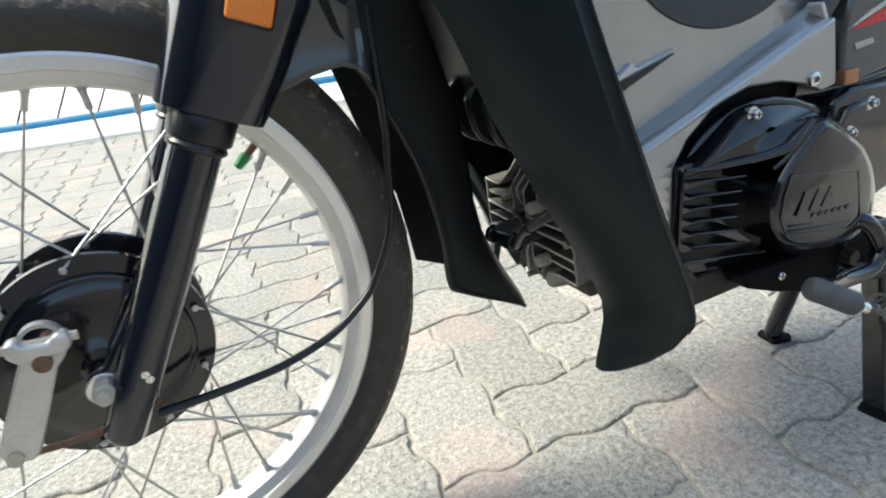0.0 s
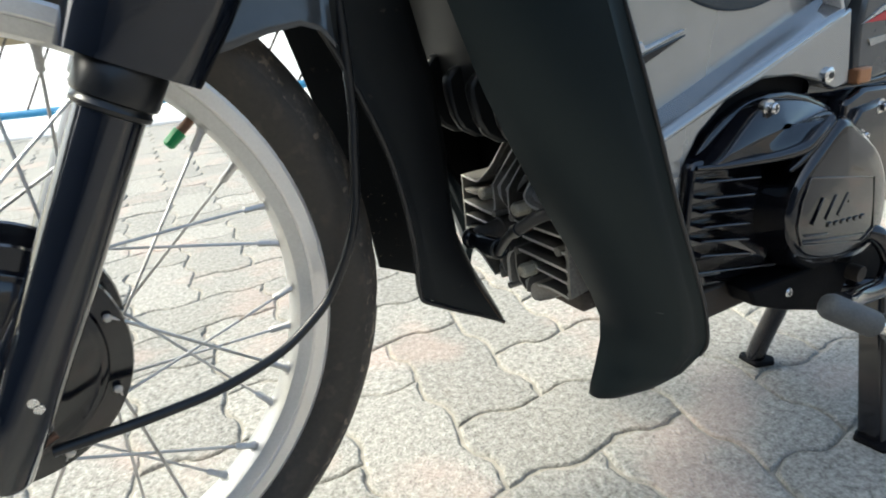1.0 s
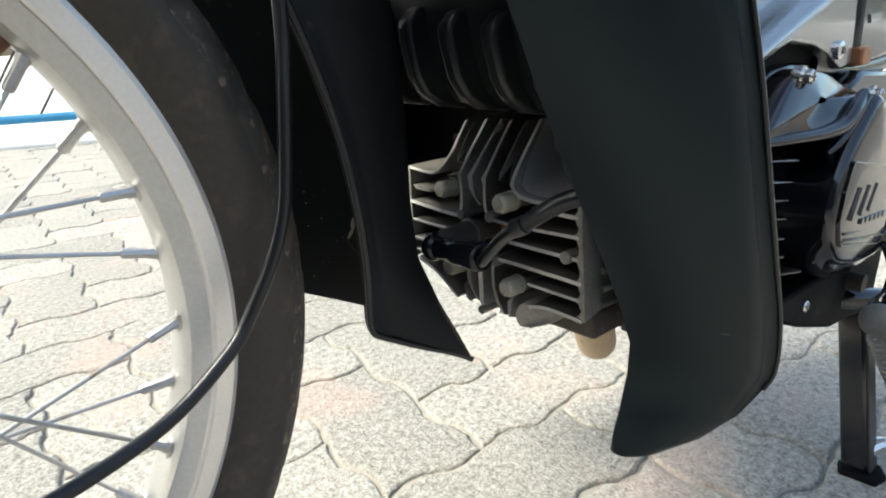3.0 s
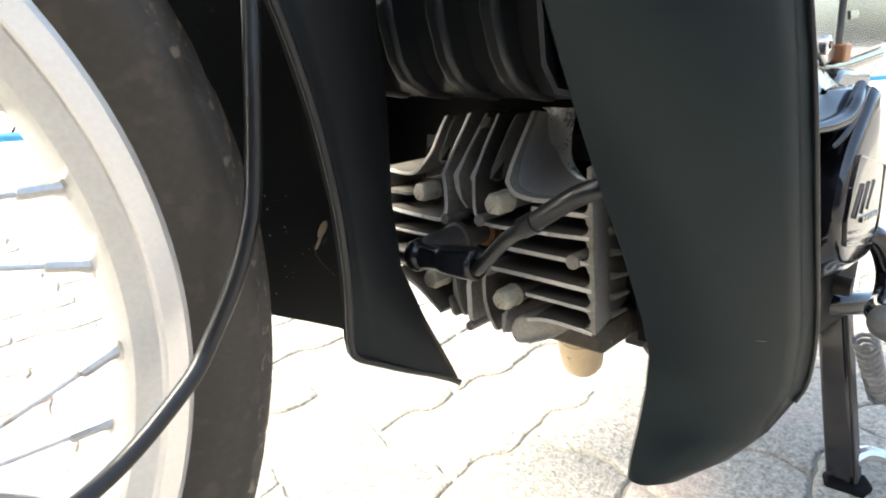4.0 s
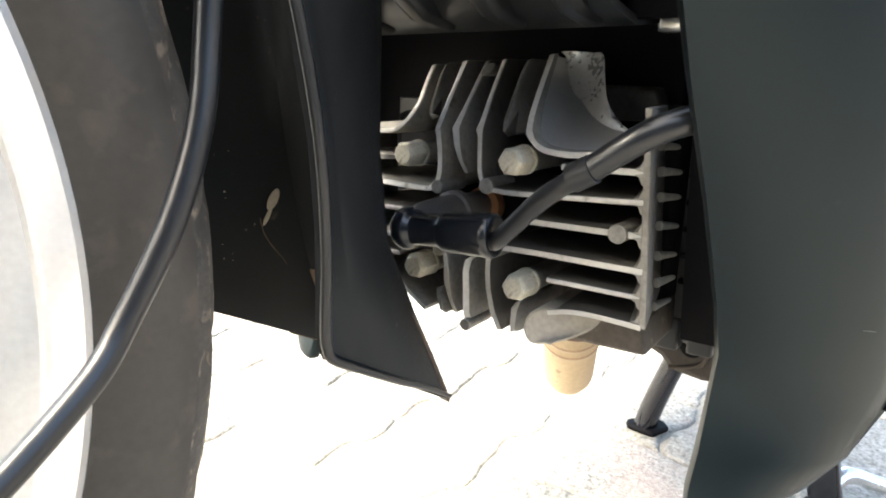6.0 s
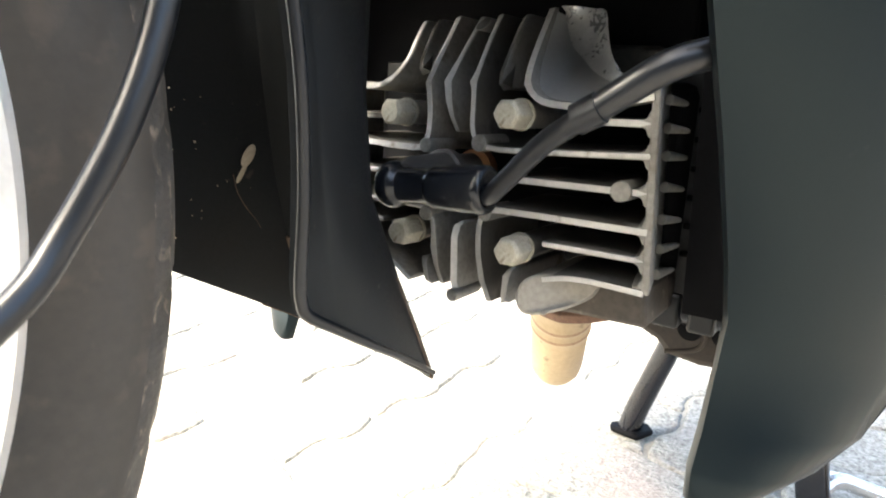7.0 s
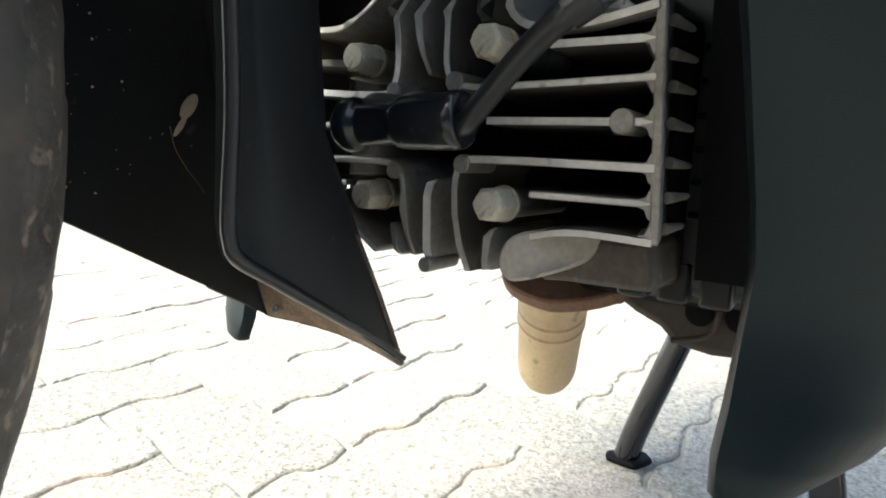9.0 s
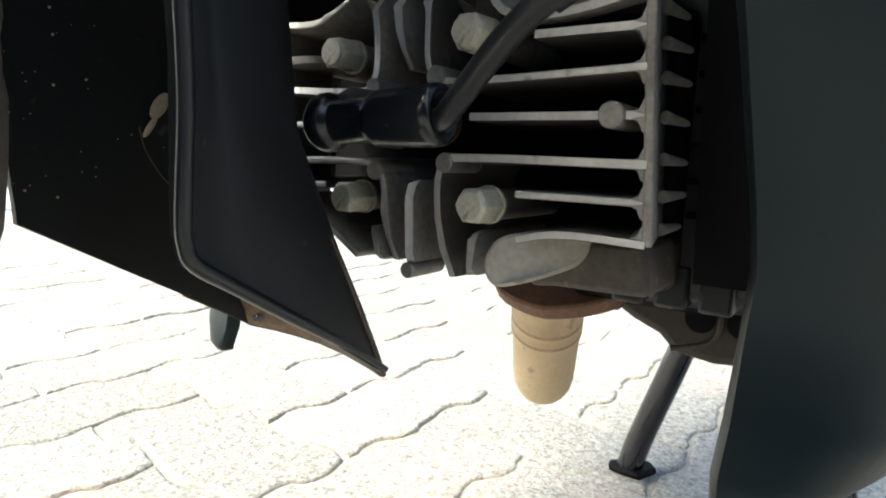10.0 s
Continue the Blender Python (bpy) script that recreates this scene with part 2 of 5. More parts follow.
def hose(pts, r, n=10, per=6):
    """A round hose swept along a smooth path; r is a number or one number a path point."""
    path = smooth_path(pts, per) if per else [Vector(v) for v in pts]
    bm = bmesh.new()
    rs = r if isinstance(r, (list, tuple)) else None
    side = None
    loops = []
    for i, c in enumerate(path):
        d = (path[min(i + 1, len(path) - 1)] - path[max(i - 1, 0)]).normalized()
        if side is None:
            side = d.orthogonal().normalized()
        side = (side - d * side.dot(d)).normalized()
        up = d.cross(side)
        if rs:
            f = i / max(1, len(path) - 1) * (len(rs) - 1)
            j = min(int(f), len(rs) - 2)
            rad = rs[j] + (rs[j + 1] - rs[j]) * (f - j)
        else:
            rad = r
        loops.append([bm.verts.new(c + rad * (side * math.cos(2 * math.pi * k / n) + up * math.sin(2 * math.pi * k / n))) for k in range(n)])
    for p, o in zip(loops, loops[1:]):
        for k in range(n):
            bm.faces.new((p[k], p[(k + 1) % n], o[(k + 1) % n], o[k]))
    bm.faces.new(loops[0][::-1])
    bm.faces.new(loops[-1])
    return bm


def turned(profile, n=96, closed=True):
    """A profile of (radius, y) turned about the y axis."""
    bm = bmesh.new()
    loops = [[bm.verts.new((r * math.cos(2 * math.pi * k / n), y, r * math.sin(2 * math.pi * k / n))) for r, y in profile] for k in range(n)]
    m = len(profile)
    for k in range(n):
        a, b = loops[k], loops[(k + 1) % n]
        for i in range(m if closed else m - 1):
            bm.faces.new((a[i], a[(i + 1) % m], b[(i + 1) % m], b[i]))
    if not closed:
        bm.faces.new([l[0] for l in loops])
        bm.faces.new([l[-1] for l in loops][::-1])
    return bm


def sheet(rows, thick=0.0):
    """A skin through rows of points, all with as many points; thick gives it a back."""
    bm = bmesh.new()
    g = [[bm.verts.new(p) for p in r] for r in rows]
    for a, b in zip(g, g[1:]):
        for i in range(len(a) - 1):
            bm.faces.new((a[i], a[i + 1], b[i + 1], b[i]))
    if thick:
        bmesh.ops.recalc_face_normals(bm, faces=bm.faces)
        bmesh.ops.solidify(bm, geom=bm.faces[:], thickness=thick)
    return bm


def slab(outline, axis, lo, hi, inset=0.0):
    """An outline in the two other axes, carried from lo to hi along the axis; inset shrinks the end at lo."""
    i, j = [k for k in range(3) if k != axis]
    bm = bmesh.new()
    cx, cy = sum(p[0] for p in outline) / len(outline), sum(p[1] for p in outline) / len(outline)
    loops = []
    for at, s in ((lo, inset), (hi, 0.0)):
        loop = []
        for a, b in outline:
            d = math.hypot(a - cx, b - cy) or 1
            co = [0, 0, 0]
            co[axis], co[i], co[j] = at, a - (a - cx) / d * s, b - (b - cy) / d * s
            loop.append(bm.verts.new(co))
        loops.append(loop)
    a, b = loops
    for k in range(len(a)):
        bm.faces.new((a[k], a[(k + 1) % len(a)], b[(k + 1) % len(a)], b[k]))
    bm.faces.new(a)
    bm.faces.new(b[::-1])
    return bm


def moved(bm, m):
    bmesh.ops.transform(bm, matrix=m, verts=bm.verts)
    return bm


def fin(path, x0, x1, thin=0.0022, thick=0.004, per=3, ends=False):
    """A cast cooling fin: a strip that follows a path of (y, z) and runs from x0, where it is thin, to its root at x1."""
    pts = [Vector((p.x, p.y)) for p in smooth_path([(y, z, 0) for y, z in path], per)] if len(path) > 2 else [Vector(path[0]).lerp(Vector(path[1]), s) for s in (0, 0.06, 0.2, 0.8, 0.94, 1)]
    bm = bmesh.new()
    loops = []
    for x, t in ((x0, thin), (x0 + 0.006, thin * 1.15), (x1, thick)):
        left, right = [], []
        for k, p in enumerate(pts):
            d = (pts[min(k + 1, len(pts) - 1)] - pts[max(k - 1, 0)]).normalized()
            nrm = Vector((-d.y, d.x)) * t / 2
            edge = len(pts) - 1 - k if ends == "last" else min(k, len(pts) - 1 - k)
            back = (0.0070, 0.0020)[edge] if ends and edge < 2 and x < x1 else 0.0
            left.append(bm.verts.new((x + back, p.x + nrm.x, p.y + nrm.y)))
            right.append(bm.verts.new((x + back, p.x - nrm.x, p.y - nrm.y)))
        loops.append(left + right[::-1])
    for a, b in zip(loops, loops[1:]):
        for k in range(len(a)):
            bm.faces.new((a[k], a[(k + 1) % len(a)], b[(k + 1) % len(a)], b[k]))
    bm.faces.new(loops[0][::-1])
    bm.faces.new(loops[-1])
    return bm


def hexagon(a, b, r):
    """A bolt's head with a turned chamfer."""
    return rod(Vector(a), Vector(b), r, n=6, rings=((0, 0.80), (0.02, 0.86), (0.12, 1), (1, 1)))


def smooth_ring(pts, per=4):
    """A closed smooth outline through the points."""
    n = len(pts)
    out = []
    for i in range(n):
        a, b, c, d = [Vector(pts[(i + k) % n]) for k in (-1, 0, 1, 2)]
        for k in range(per):
            t = k / per
            q = 0.5 * ((2 * b) + (c - a) * t + (2 * a - 5 * b + 4 * c - d) * t * t + (3 * b - a - 3 * c + d) * t ** 3)
            out.append((q.x, q.y))
    return out

# ---- the motorcycle ----
bike = thing("motorcycle", (0.45, -0.02, 0.0), "black step-through motorcycle with spoked front wheel, parked on its centre stand", "motorcycle")
AXLE = Vector((-0.0061, -0.0042, 0.3039))
WHEEL = Matrix.Translation(AXLE) @ Matrix.Rotation(radians(0.8), 4, "Z")


def front_wheel():
    prof = [(0.2297, -0.0165), (0.2290, -0.0200), (0.2265, -0.0210), (0.2178, -0.0206), (0.2166, -0.0198), (0.2158, -0.0182), (0.2092, -0.0158), (0.2064, -0.0140), (0.2052, -0.0110),
            (0.2038, -0.0070), (0.2034, 0.0), (0.2038, 0.0070), (0.2052, 0.0110), (0.2064, 0.0140), (0.2092, 0.0158), (0.2158, 0.0182), (0.2166, 0.0198), (0.2178, 0.0206), (0.2265, 0.0210),
            (0.2290, 0.0200), (0.2297, 0.0165), (0.2240, 0.0150), (0.2150, 0.0100), (0.2150, -0.0100), (0.2240, -0.0150)]
    prof = [(r * 1.0293, y) for r, y in prof]
    rim = part("front_wheel", moved(turned(prof, 144), WHEEL), alloy, bike, "silver alloy spoked wheel rim", sharp=18)
    rim.data.materials.append(dull_alloy)
    for p in rim.data.polygons:
        if math.hypot(p.center.x, p.center.z) < 0.2222:
            p.material_index = 1
    n = 288
    tp = [(0.2235, -0.0155), (0.2330, -0.0235), (0.2400, -0.0280), (0.2480, -0.0305), (0.2560, -0.0300), (0.2620, -0.0270), (0.2665, -0.0225),
          (0.2705, -0.0165), (0.2745, -0.0095), (0.2762, -0.0030)]
    tp = [(0.2364 + (r - 0.2297) * 1.050, y * 0.985) for r, y in tp]
    tp = tp + [(r, -y) for r, y in tp[::-1]] + [(0.2265, 0.0120), (0.2265, -0.0120)]
    bm = bmesh.new()
    loops = []
    for k in range(n):
        loop = []
        for i, (r, y) in enumerate(tp):
            side = 0 if y < 0 else 1
            ph = (k + 4 * side) % 8
            if 5 <= i <= 8 or 11 <= i <= 14:
                if ph == (i % 4 if i < 10 else (19 - i) % 4) or ph == (i % 4 if i < 10 else (19 - i) % 4) + 1:
                    r -= 0.0030
            a = 2 * math.pi * k / n
            loop.append(bm.verts.new((r * math.cos(a), y, r * math.sin(a))))
        loops.append(loop)
    for k in range(n):
        a, b = loops[k], loops[(k + 1) % n]
        for i in range(len(tp)):
            bm.faces.new((a[i], a[(i + 1) % len(tp)], b[(i + 1) % len(tp)], b[i]))
    tyre = part("tyre", moved(bm, WHEEL), rubber, rim, "dusty black rubber tyre", sharp=40)
    tyre.data.materials.append(tread)
    for p in tyre.data.polygons:
        if math.hypot(p.center.x, p.center.z) > 0.2610:
            p.material_index = 1
    # hub: drum, two flanges, brake plate
    hub = [(0.0, 0.040), (0.030, 0.040), (0.034, 0.034), (0.0865, 0.033), (0.0875, 0.030), (0.0865, 0.0265), (0.070, 0.025), (0.070, -0.022),
           (0.0865, -0.0245), (0.0875, -0.028), (0.0865, -0.031), (0.072, -0.032), (0.0705, -0.036), (0.0680, -0.037), (0.0, -0.037)]
    bm = turned(hub[1:-1], 72, closed=False)
    part("hub", moved(bm, WHEEL), case_paint, rim, "black brake drum hub", sharp=30)
    plate = [(0.066, -0.036), (0.0665, -0.0385), (0.064, -0.040), (0.050, -0.0425), (0.030, -0.046), (0.016, -0.052), (0.012, -0.060)]
    part("brake_plate", moved(turned(plate, 48, closed=False), WHEEL), case_paint, rim, sharp=30)
    # spokes with nipples
    for k in range(36):
        side = -1 if k % 2 else 1
        a = 2 * math.pi * (k + 0.63) / 36
        lead = (-1 if (k // 2) % 2 else 1) * radians(36)
        fl = Vector((0.0785 * math.cos(a + lead), side * 0.0285 + (0.003 if (k // 2) % 2 else -0.003), 0.0785 * math.sin(a + lead)))
        end = Vector((0.2105 * math.cos(a), side * 0.004, 0.2105 * math.sin(a)))
        d = (end - fl).normalized()
        part("spoke", moved(rod(fl, end, 0.00125, n=8), WHEEL), spoke_steel, rim)
        nip = rod(end - d * 0.018, end + d * 0.002, 0.0029, n=8, rings=((0, 0.75), (0.06, 1), (0.62, 1), (0.74, 1.25), (1, 1.35)))
        part("nipple", moved(nip, WHEEL), spoke_steel, rim)
        seat = bmesh.new()
        bmesh.ops.create_uvsphere(seat, u_segments=12, v_segments=8, radius=1)
        bmesh.ops.transform(seat, matrix=Matrix.Translation(end + Vector((math.cos(a), 0, math.sin(a))) * 0.0015) @ Matrix.Rotation(-a, 4, "Y") @ Matrix.Diagonal((0.0038, 0.0060, 0.0085, 1)), verts=seat.verts)
        part("nipple_seat", moved(seat, WHEEL), spoke_steel, rim)
        head = fl + Vector((0, (0.004 if (k // 2) % 2 else -0.004), 0))
        bmh = bmesh.new()
        bmesh.ops.create_uvsphere(bmh, u_segments=8, v_segments=5, radius=0.0032)
        for v in bmh.verts:
            v.co = Vector((v.co.x, v.co.y * 0.6, v.co.z)) + head
        part("rivet", moved(bmh, WHEEL), spoke_steel, rim)
    # valve with its cap
    av = math.atan2(0.4277 - 0.3039, 0.1545)
    d = Vector((-math.cos(av), 0, -math.sin(av)))
    base = Vector((0.2105 * math.cos(av), 0, 0.2105 * math.sin(av)))
    stem = part("valve", moved(rod(base, base + d * 0.014, 0.0035, n=12), WHEEL), rust, rim, "rusty valve stem with green cap")
    part("valve_cap", moved(rod(base + d * 0.012, base + d * 0.026, 0.0048, 0.0042, n=10, rings=((0, 1), (0.15, 1.05), (0.9, 1), (1, 0.6))), WHEEL),
         green_cap, stem, "green plastic cap")
    return rim


rim = front_wheel()


def fork_leg(y):
    u = Vector((0.0668, 0, 0.1200)).normalized()
    foot = Vector((-0.0073, y, 0.2525))
    leg = part("fork_leg", rod(foot, foot + u * 0.250, 0.0182, n=28, rings=((0, 0.55), (0.01, 0.72), (0.03, 0.85), (0.2, 0.94), (0.55, 1.02), (1, 1.04))),
               paint, bike, "glossy black lower fork leg", sharp=40)
    c = foot + u * 0.233
    part("dust_seal", rod(c, c + u * 0.038, 0.0236, n=32, rings=((0, 0.74), (0.04, 0.90), (0.10, 0.93), (0.15, 0.88), (0.19, 0.88), (0.22, 0.97), (0.28, 1.0), (0.72, 1.02), (0.78, 0.97), (1, 0.9))),
         boot, leg, "black rubber dust seal")
    # flat lug that carries the axle
    lug = slab([(-0.0176, 0.2878), (-0.0151, 0.3115), (-0.0005, 0.3152), (0.0295, 0.3548), (0.0508, 0.3751), (0.0543, 0.3418), (0.0258, 0.2722), (0.0048, 0.2624)],
               1, y + 0.003, y + 0.021)
    part("axle_lug", lug, paint, leg, bevel=0.004)
    # upper cover, oval and flared
    rows = []
    for xl, zl, xr, zr, wy in ((0.0945, 0.4960, 0.1520, 0.4680, 0.0225), (0.0912, 0.4970, 0.1560, 0.4650, 0.0250), (0.0928, 0.5006, 0.1592, 0.4691, 0.0258),
                               (0.1043, 0.5252, 0.1810, 0.4985, 0.0275), (0.1178, 0.5535, 0.2060, 0.5365, 0.0295), (0.1596, 0.6428, 0.2573, 0.6457, 0.0340)):
        c = Vector(((xl + xr) / 2, y, (zl + zr) / 2))
        half = Vector(((xr - xl) / 2, 0, (zr - zl) / 2))
        rows.append([c + half * math.copysign(abs(math.cos(a)) ** 0.62, math.cos(a)) + Vector((0, wy, 0)) * math.copysign(abs(math.sin(a)) ** 0.85, math.sin(a))
                     for a in [2 * math.pi * k / 40 for k in range(41)]])
    cover = part("fork_cover", sheet(rows, 0.002), paint, leg, "glossy black upper fork cover", sharp=50)
    return leg


leg_near = fork_leg(-0.085)
fork_leg(0.068)
# amber reflector on the near cover
ref = [(0.1445, 0.5406), (0.1727, 0.5283), (0.1873, 0.5638), (0.1580, 0.5751)]
part("reflector_frame", slab([(x + (x - sum(p[0] for p in ref) / 4) * 0.16, z + (z - sum(p[1] for p in ref) / 4) * 0.12) for x, z in ref], 1, -0.1180, -0.103), boot, leg_near, bevel=0.003)
part("reflector", slab(ref, 1, -0.1208, -0.105), amber, leg_near, "orange plastic reflector", bevel=0.002)
# axle nut, washer, brake arm
part("axle_washer", rod((-0.0053, -0.0780, 0.2980), (-0.0053, -0.0835, 0.2980), 0.0132, n=28), chrome, leg_near, bevel=0.0008)
part("axle_nut", join(hexagon((-0.0053, -0.0940, 0.2980), (-0.0053, -0.0830, 0.2980), 0.0095), rod((-0.0053, -0.1010, 0.2980), (-0.0053, -0.0940, 0.2980), 0.005, n=14)), zinc, leg_near, "zinc axle nut", bevel=0.0006)
for dx, dz in ((0.0259, 0.0050), (0.0277, 0.0002)):
    part("fork_screw", rod((dx, -0.1025, 0.303 + dz), (dx, -0.094, 0.303 + dz), 0.0030, n=12), chrome, leg_near)
arm = slab([(-0.0473, 0.3416), (-0.0419, 0.3519), (-0.0190, 0.3472), (-0.0181, 0.3368), (-0.0266, 0.3287), (-0.0579, 0.2694), (-0.0643, 0.2634), (-0.0809, 0.2679), (-0.0839, 0.2773)],
           1, -0.088, -0.080)
brake_arm = part("brake_arm", arm, lever_alloy, bike, "silver cast brake arm", bevel=0.002)
part("arm_pivot", rod((-0.0339, -0.0915, 0.3360), (-0.0325, -0.0240, 0.3379), 0.0065, n=18), rust, brake_arm, "rusty pivot pin")
part("clamp", slab([(-0.0536, 0.3469), (-0.0524, 0.3562), (-0.0450, 0.3581), (-0.0409, 0.3528), (-0.0263, 0.3504), (-0.0210, 0.3544), (-0.0127, 0.3531), (-0.0118, 0.3438), (-0.0181, 0.3387), (-0.0474, 0.3395)], 1, -0.091, -0.077), lever_alloy, brake_arm, bevel=0.0025)
part("clamp_bolt", rod((-0.0565, -0.0840, 0.3519), (-0.0074, -0.0840, 0.3475), 0.0036, n=12), zinc, brake_arm)
part("cable_clevis", rod((-0.0747, -0.0900, 0.2697), (-0.0743, -0.0760, 0.2703), 0.006, n=12), zinc, brake_arm)
bmr = turned([(0.013, -0.004), (0.016, -0.004), (0.016, 0.004), (0.013, 0.004)], 28)
part("return_spring", moved(bmr, Matrix.Translation((-0.0323, -0.0750, 0.3458))), lever_alloy, brake_arm)
part("brake_rod", hose([(-0.0735, -0.0840, 0.2689), (-0.0370, -0.0790, 0.2630), (0.0068, -0.0740, 0.2621), (0.0257, -0.0690, 0.2659)], 0.0028), rust, brake_arm, "rusty cable end")
# speedometer cable in a long bow
bow = [(0.2652, -0.0485, 0.6186), (0.2633, -0.0484, 0.5184), (0.2625, -0.0475, 0.4378), (0.2579, -0.0496, 0.4022), (0.2543, -0.0496, 0.3717), (0.2491, -0.0510, 0.3476), (0.2393, -0.0504, 0.3228),
       (0.2261, -0.0470, 0.2982), (0.2115, -0.0490, 0.2830), (0.1757, -0.0530, 0.2620), (0.1283, -0.0625, 0.2545), (0.0903, -0.0690, 0.2550), (0.0600, -0.0725, 0.2562), (0.0215, -0.0745, 0.2580)]
part("speedometer_cable", hose(bow, 0.0037, 12), boot, bike, "black cable in a long bow")


# ---- front mudguard: two wings and a back, drawn down to a flap ----
def mudguard():
    zs = [0.62, 0.56, 0.52, 0.485, 0.466, 0.44, 0.42, 0.38, 0.34, 0.31, 0.285, 0.270, 0.262, 0.258]
    def lerp(table, z):
        for (za, *a), (zb, *b) in zip(table, table[1:]):
            if zb <= z <= za:
                f = (za - z) / (za - zb)
                return [p + (q - p) * f for p, q in zip(a, b)]
        return list(table[-1][1:]) if z < table[-1][0] else list(table[0][1:])
    front = [(0.62, 0.205, -0.058), (0.5228, 0.2302, -0.0522), (0.4879, 0.2455, -0.0490), (0.4692, 0.2560, -0.0466), (0.4246, 0.2751, -0.0463), (0.3839, 0.2889, -0.0445), (0.3417, 0.2962, -0.0455),
             (0.3034, 0.3006, -0.0431), (0.2726, 0.3006, -0.0415), (0.2640, 0.3012, -0.0415), (0.257, 0.304, -0.0420)]
    rear = [(0.62, 0.280, -0.050), (0.5217, 0.3136, -0.0437), (0.4397, 0.3360, -0.0372), (0.3762, 0.3435, -0.0334), (0.3236, 0.3440, -0.0312), (0.2962, 0.3462, -0.0334), (0.2794, 0.3495, -0.0348),
            (0.2604, 0.3582, -0.0392), (0.2408, 0.3681, -0.0408), (0.2127, 0.3826, -0.0414), (0.2089, 0.3844, -0.0416)]
    far_f = [(0.62, 0.215, 0.060), (0.4747, 0.2532, 0.052), (0.4098, 0.2686, 0.052), (0.3472, 0.2932, 0.051), (0.3019, 0.2981, 0.050), (0.2628, 0.3021, 0.050)]
    far_r = [(0.62, 0.29, 0.030), (0.44, 0.340, 0.034), (0.36, 0.353, 0.040), (0.30, 0.3673, 0.046), (0.26, 0.3803, 0.050), (0.2112, 0.400, 0.052), (0.208, 0.4015, 0.0525)]
    m = 9
    rows_n, rows_b, rows_f = [], [], []
    for i, z in enumerate(zs):
        f = i / (len(zs) - 1)
        k = max(0.0, (f - 0.55) / 0.45)
        fx, fy = lerp(front, z)
        zr = z - 0.0495 * k
        rx, ry = lerp(rear, zr)
        gx, gy = lerp(far_f, z + 0.003 * k)
        zg = z - 0.0495 * k
        hx, hy = lerp(far_r, zg)
        a, b = Vector((fx, fy, z)), Vector((rx, ry, zr))
        c, d = Vector((hx, hy, zg)), Vector((gx, gy, z + 0.003 * k))
        lip = a + Vector((0.004, 0.006, -0.001))
        rows_n.append([lip, a + Vector((-0.0015, 0.003, 0)), a + Vector((0, -0.001, 0)), a + Vector((0.004, -0.0015, 0)), a + Vector((0.008, 0.0004, -0.002 * k))] +
                      [a.lerp(b, s / m) + Vector((0, -0.003 * math.sin(math.pi * s / m), 0)) for s in range(2, m + 1)])
        rows_b.append([b.lerp(c, s / 6) + Vector((0.008 * math.sin(math.pi * s / 6), 0, 0)) for s in range(7)])
        rows_f.append([c.lerp(d, s / 6) + Vector((0, 0.003 * math.sin(math.pi * s / 6), 0)) for s in range(7)])
    rows = [n + b[1:] + f[1:] for n, b, f in zip(rows_n, rows_b, rows_f)]
    g = part("mudguard", sheet(rows, 0.0022), fender_plastic, bike, "black plastic front mudguard with pointed rear flap", sharp=60)
    bead = [(fx, fy - 0.001, z) for z, fx, fy in front if 0.26 < z < 0.49] + [(0.3035, -0.0432, 0.2588), (0.3148, -0.0443, 0.2517), (0.3394, -0.0450, 0.2371), (0.3618, -0.0433, 0.2244), (0.3838, -0.0414, 0.2109)]
    part("edge_bead", hose(bead, [0.0022] * 8 + [0.0020, 0.0016, 0.0012], 10, 4), boot, g, sharp=60)
    # side skirt running forward to the fork
    top = []
    for x, zl in ((0.2549, 0.4745), (0.2462, 0.4869), (0.2331, 0.4918), (0.2097, 0.4888), (0.1852, 0.4824), (0.1536, 0.4771), (0.12, 0.479)):
        top.append([Vector((x, -0.047, zl)), Vector((x, -0.053, zl - 0.002)), Vector((x, -0.054, zl + 0.002)), Vector((x, -0.052, zl + 0.006)),
                    Vector((x, -0.053, 0.54)), Vector((x - 0.01, -0.050, 0.60)), Vector((x - 0.02, -0.03, 0.635))])
    part("side_skirt", sheet(top, 0.002), skirt_paint, g, "grey-black glossy mudguard side", sharp=50)
    # dried mud along the flap's lower inside, rivet hole, specks
    first = len(rows_n[0]) - 1
    smear = [[p + Vector((-0.0024, -0.0010, 0.0004)) for p in row[first:first + 9]] for row in rows[-4:]]
    part("mud_smear", sheet(smear, 0.0008), mud, g, "brown dried mud on the flap's edge")
    part("rivet", rod((0.3935, 0.0400, 0.2142), (0.3990, 0.0462, 0.2120), 0.0016, n=10), chrome, g)
    for a, b in (((0.320, -0.0418, 0.263), (0.334, -0.0412, 0.265)), ((0.324, -0.0416, 0.260), (0.337, -0.0408, 0.262)), ((0.331, -0.0410, 0.279), (0.339, -0.0395, 0.274))):
        part("scratch", hose([(a[0], a[1] - 0.0005, a[2]), ((a[0] + b[0]) / 2, (a[1] + b[1]) / 2 - 0.0007, (a[2] + b[2]) / 2 + 0.0008), (b[0], b[1] - 0.0005, b[2])], [0.0002, 0.0004, 0.0002], 6, 3), scratch, g)
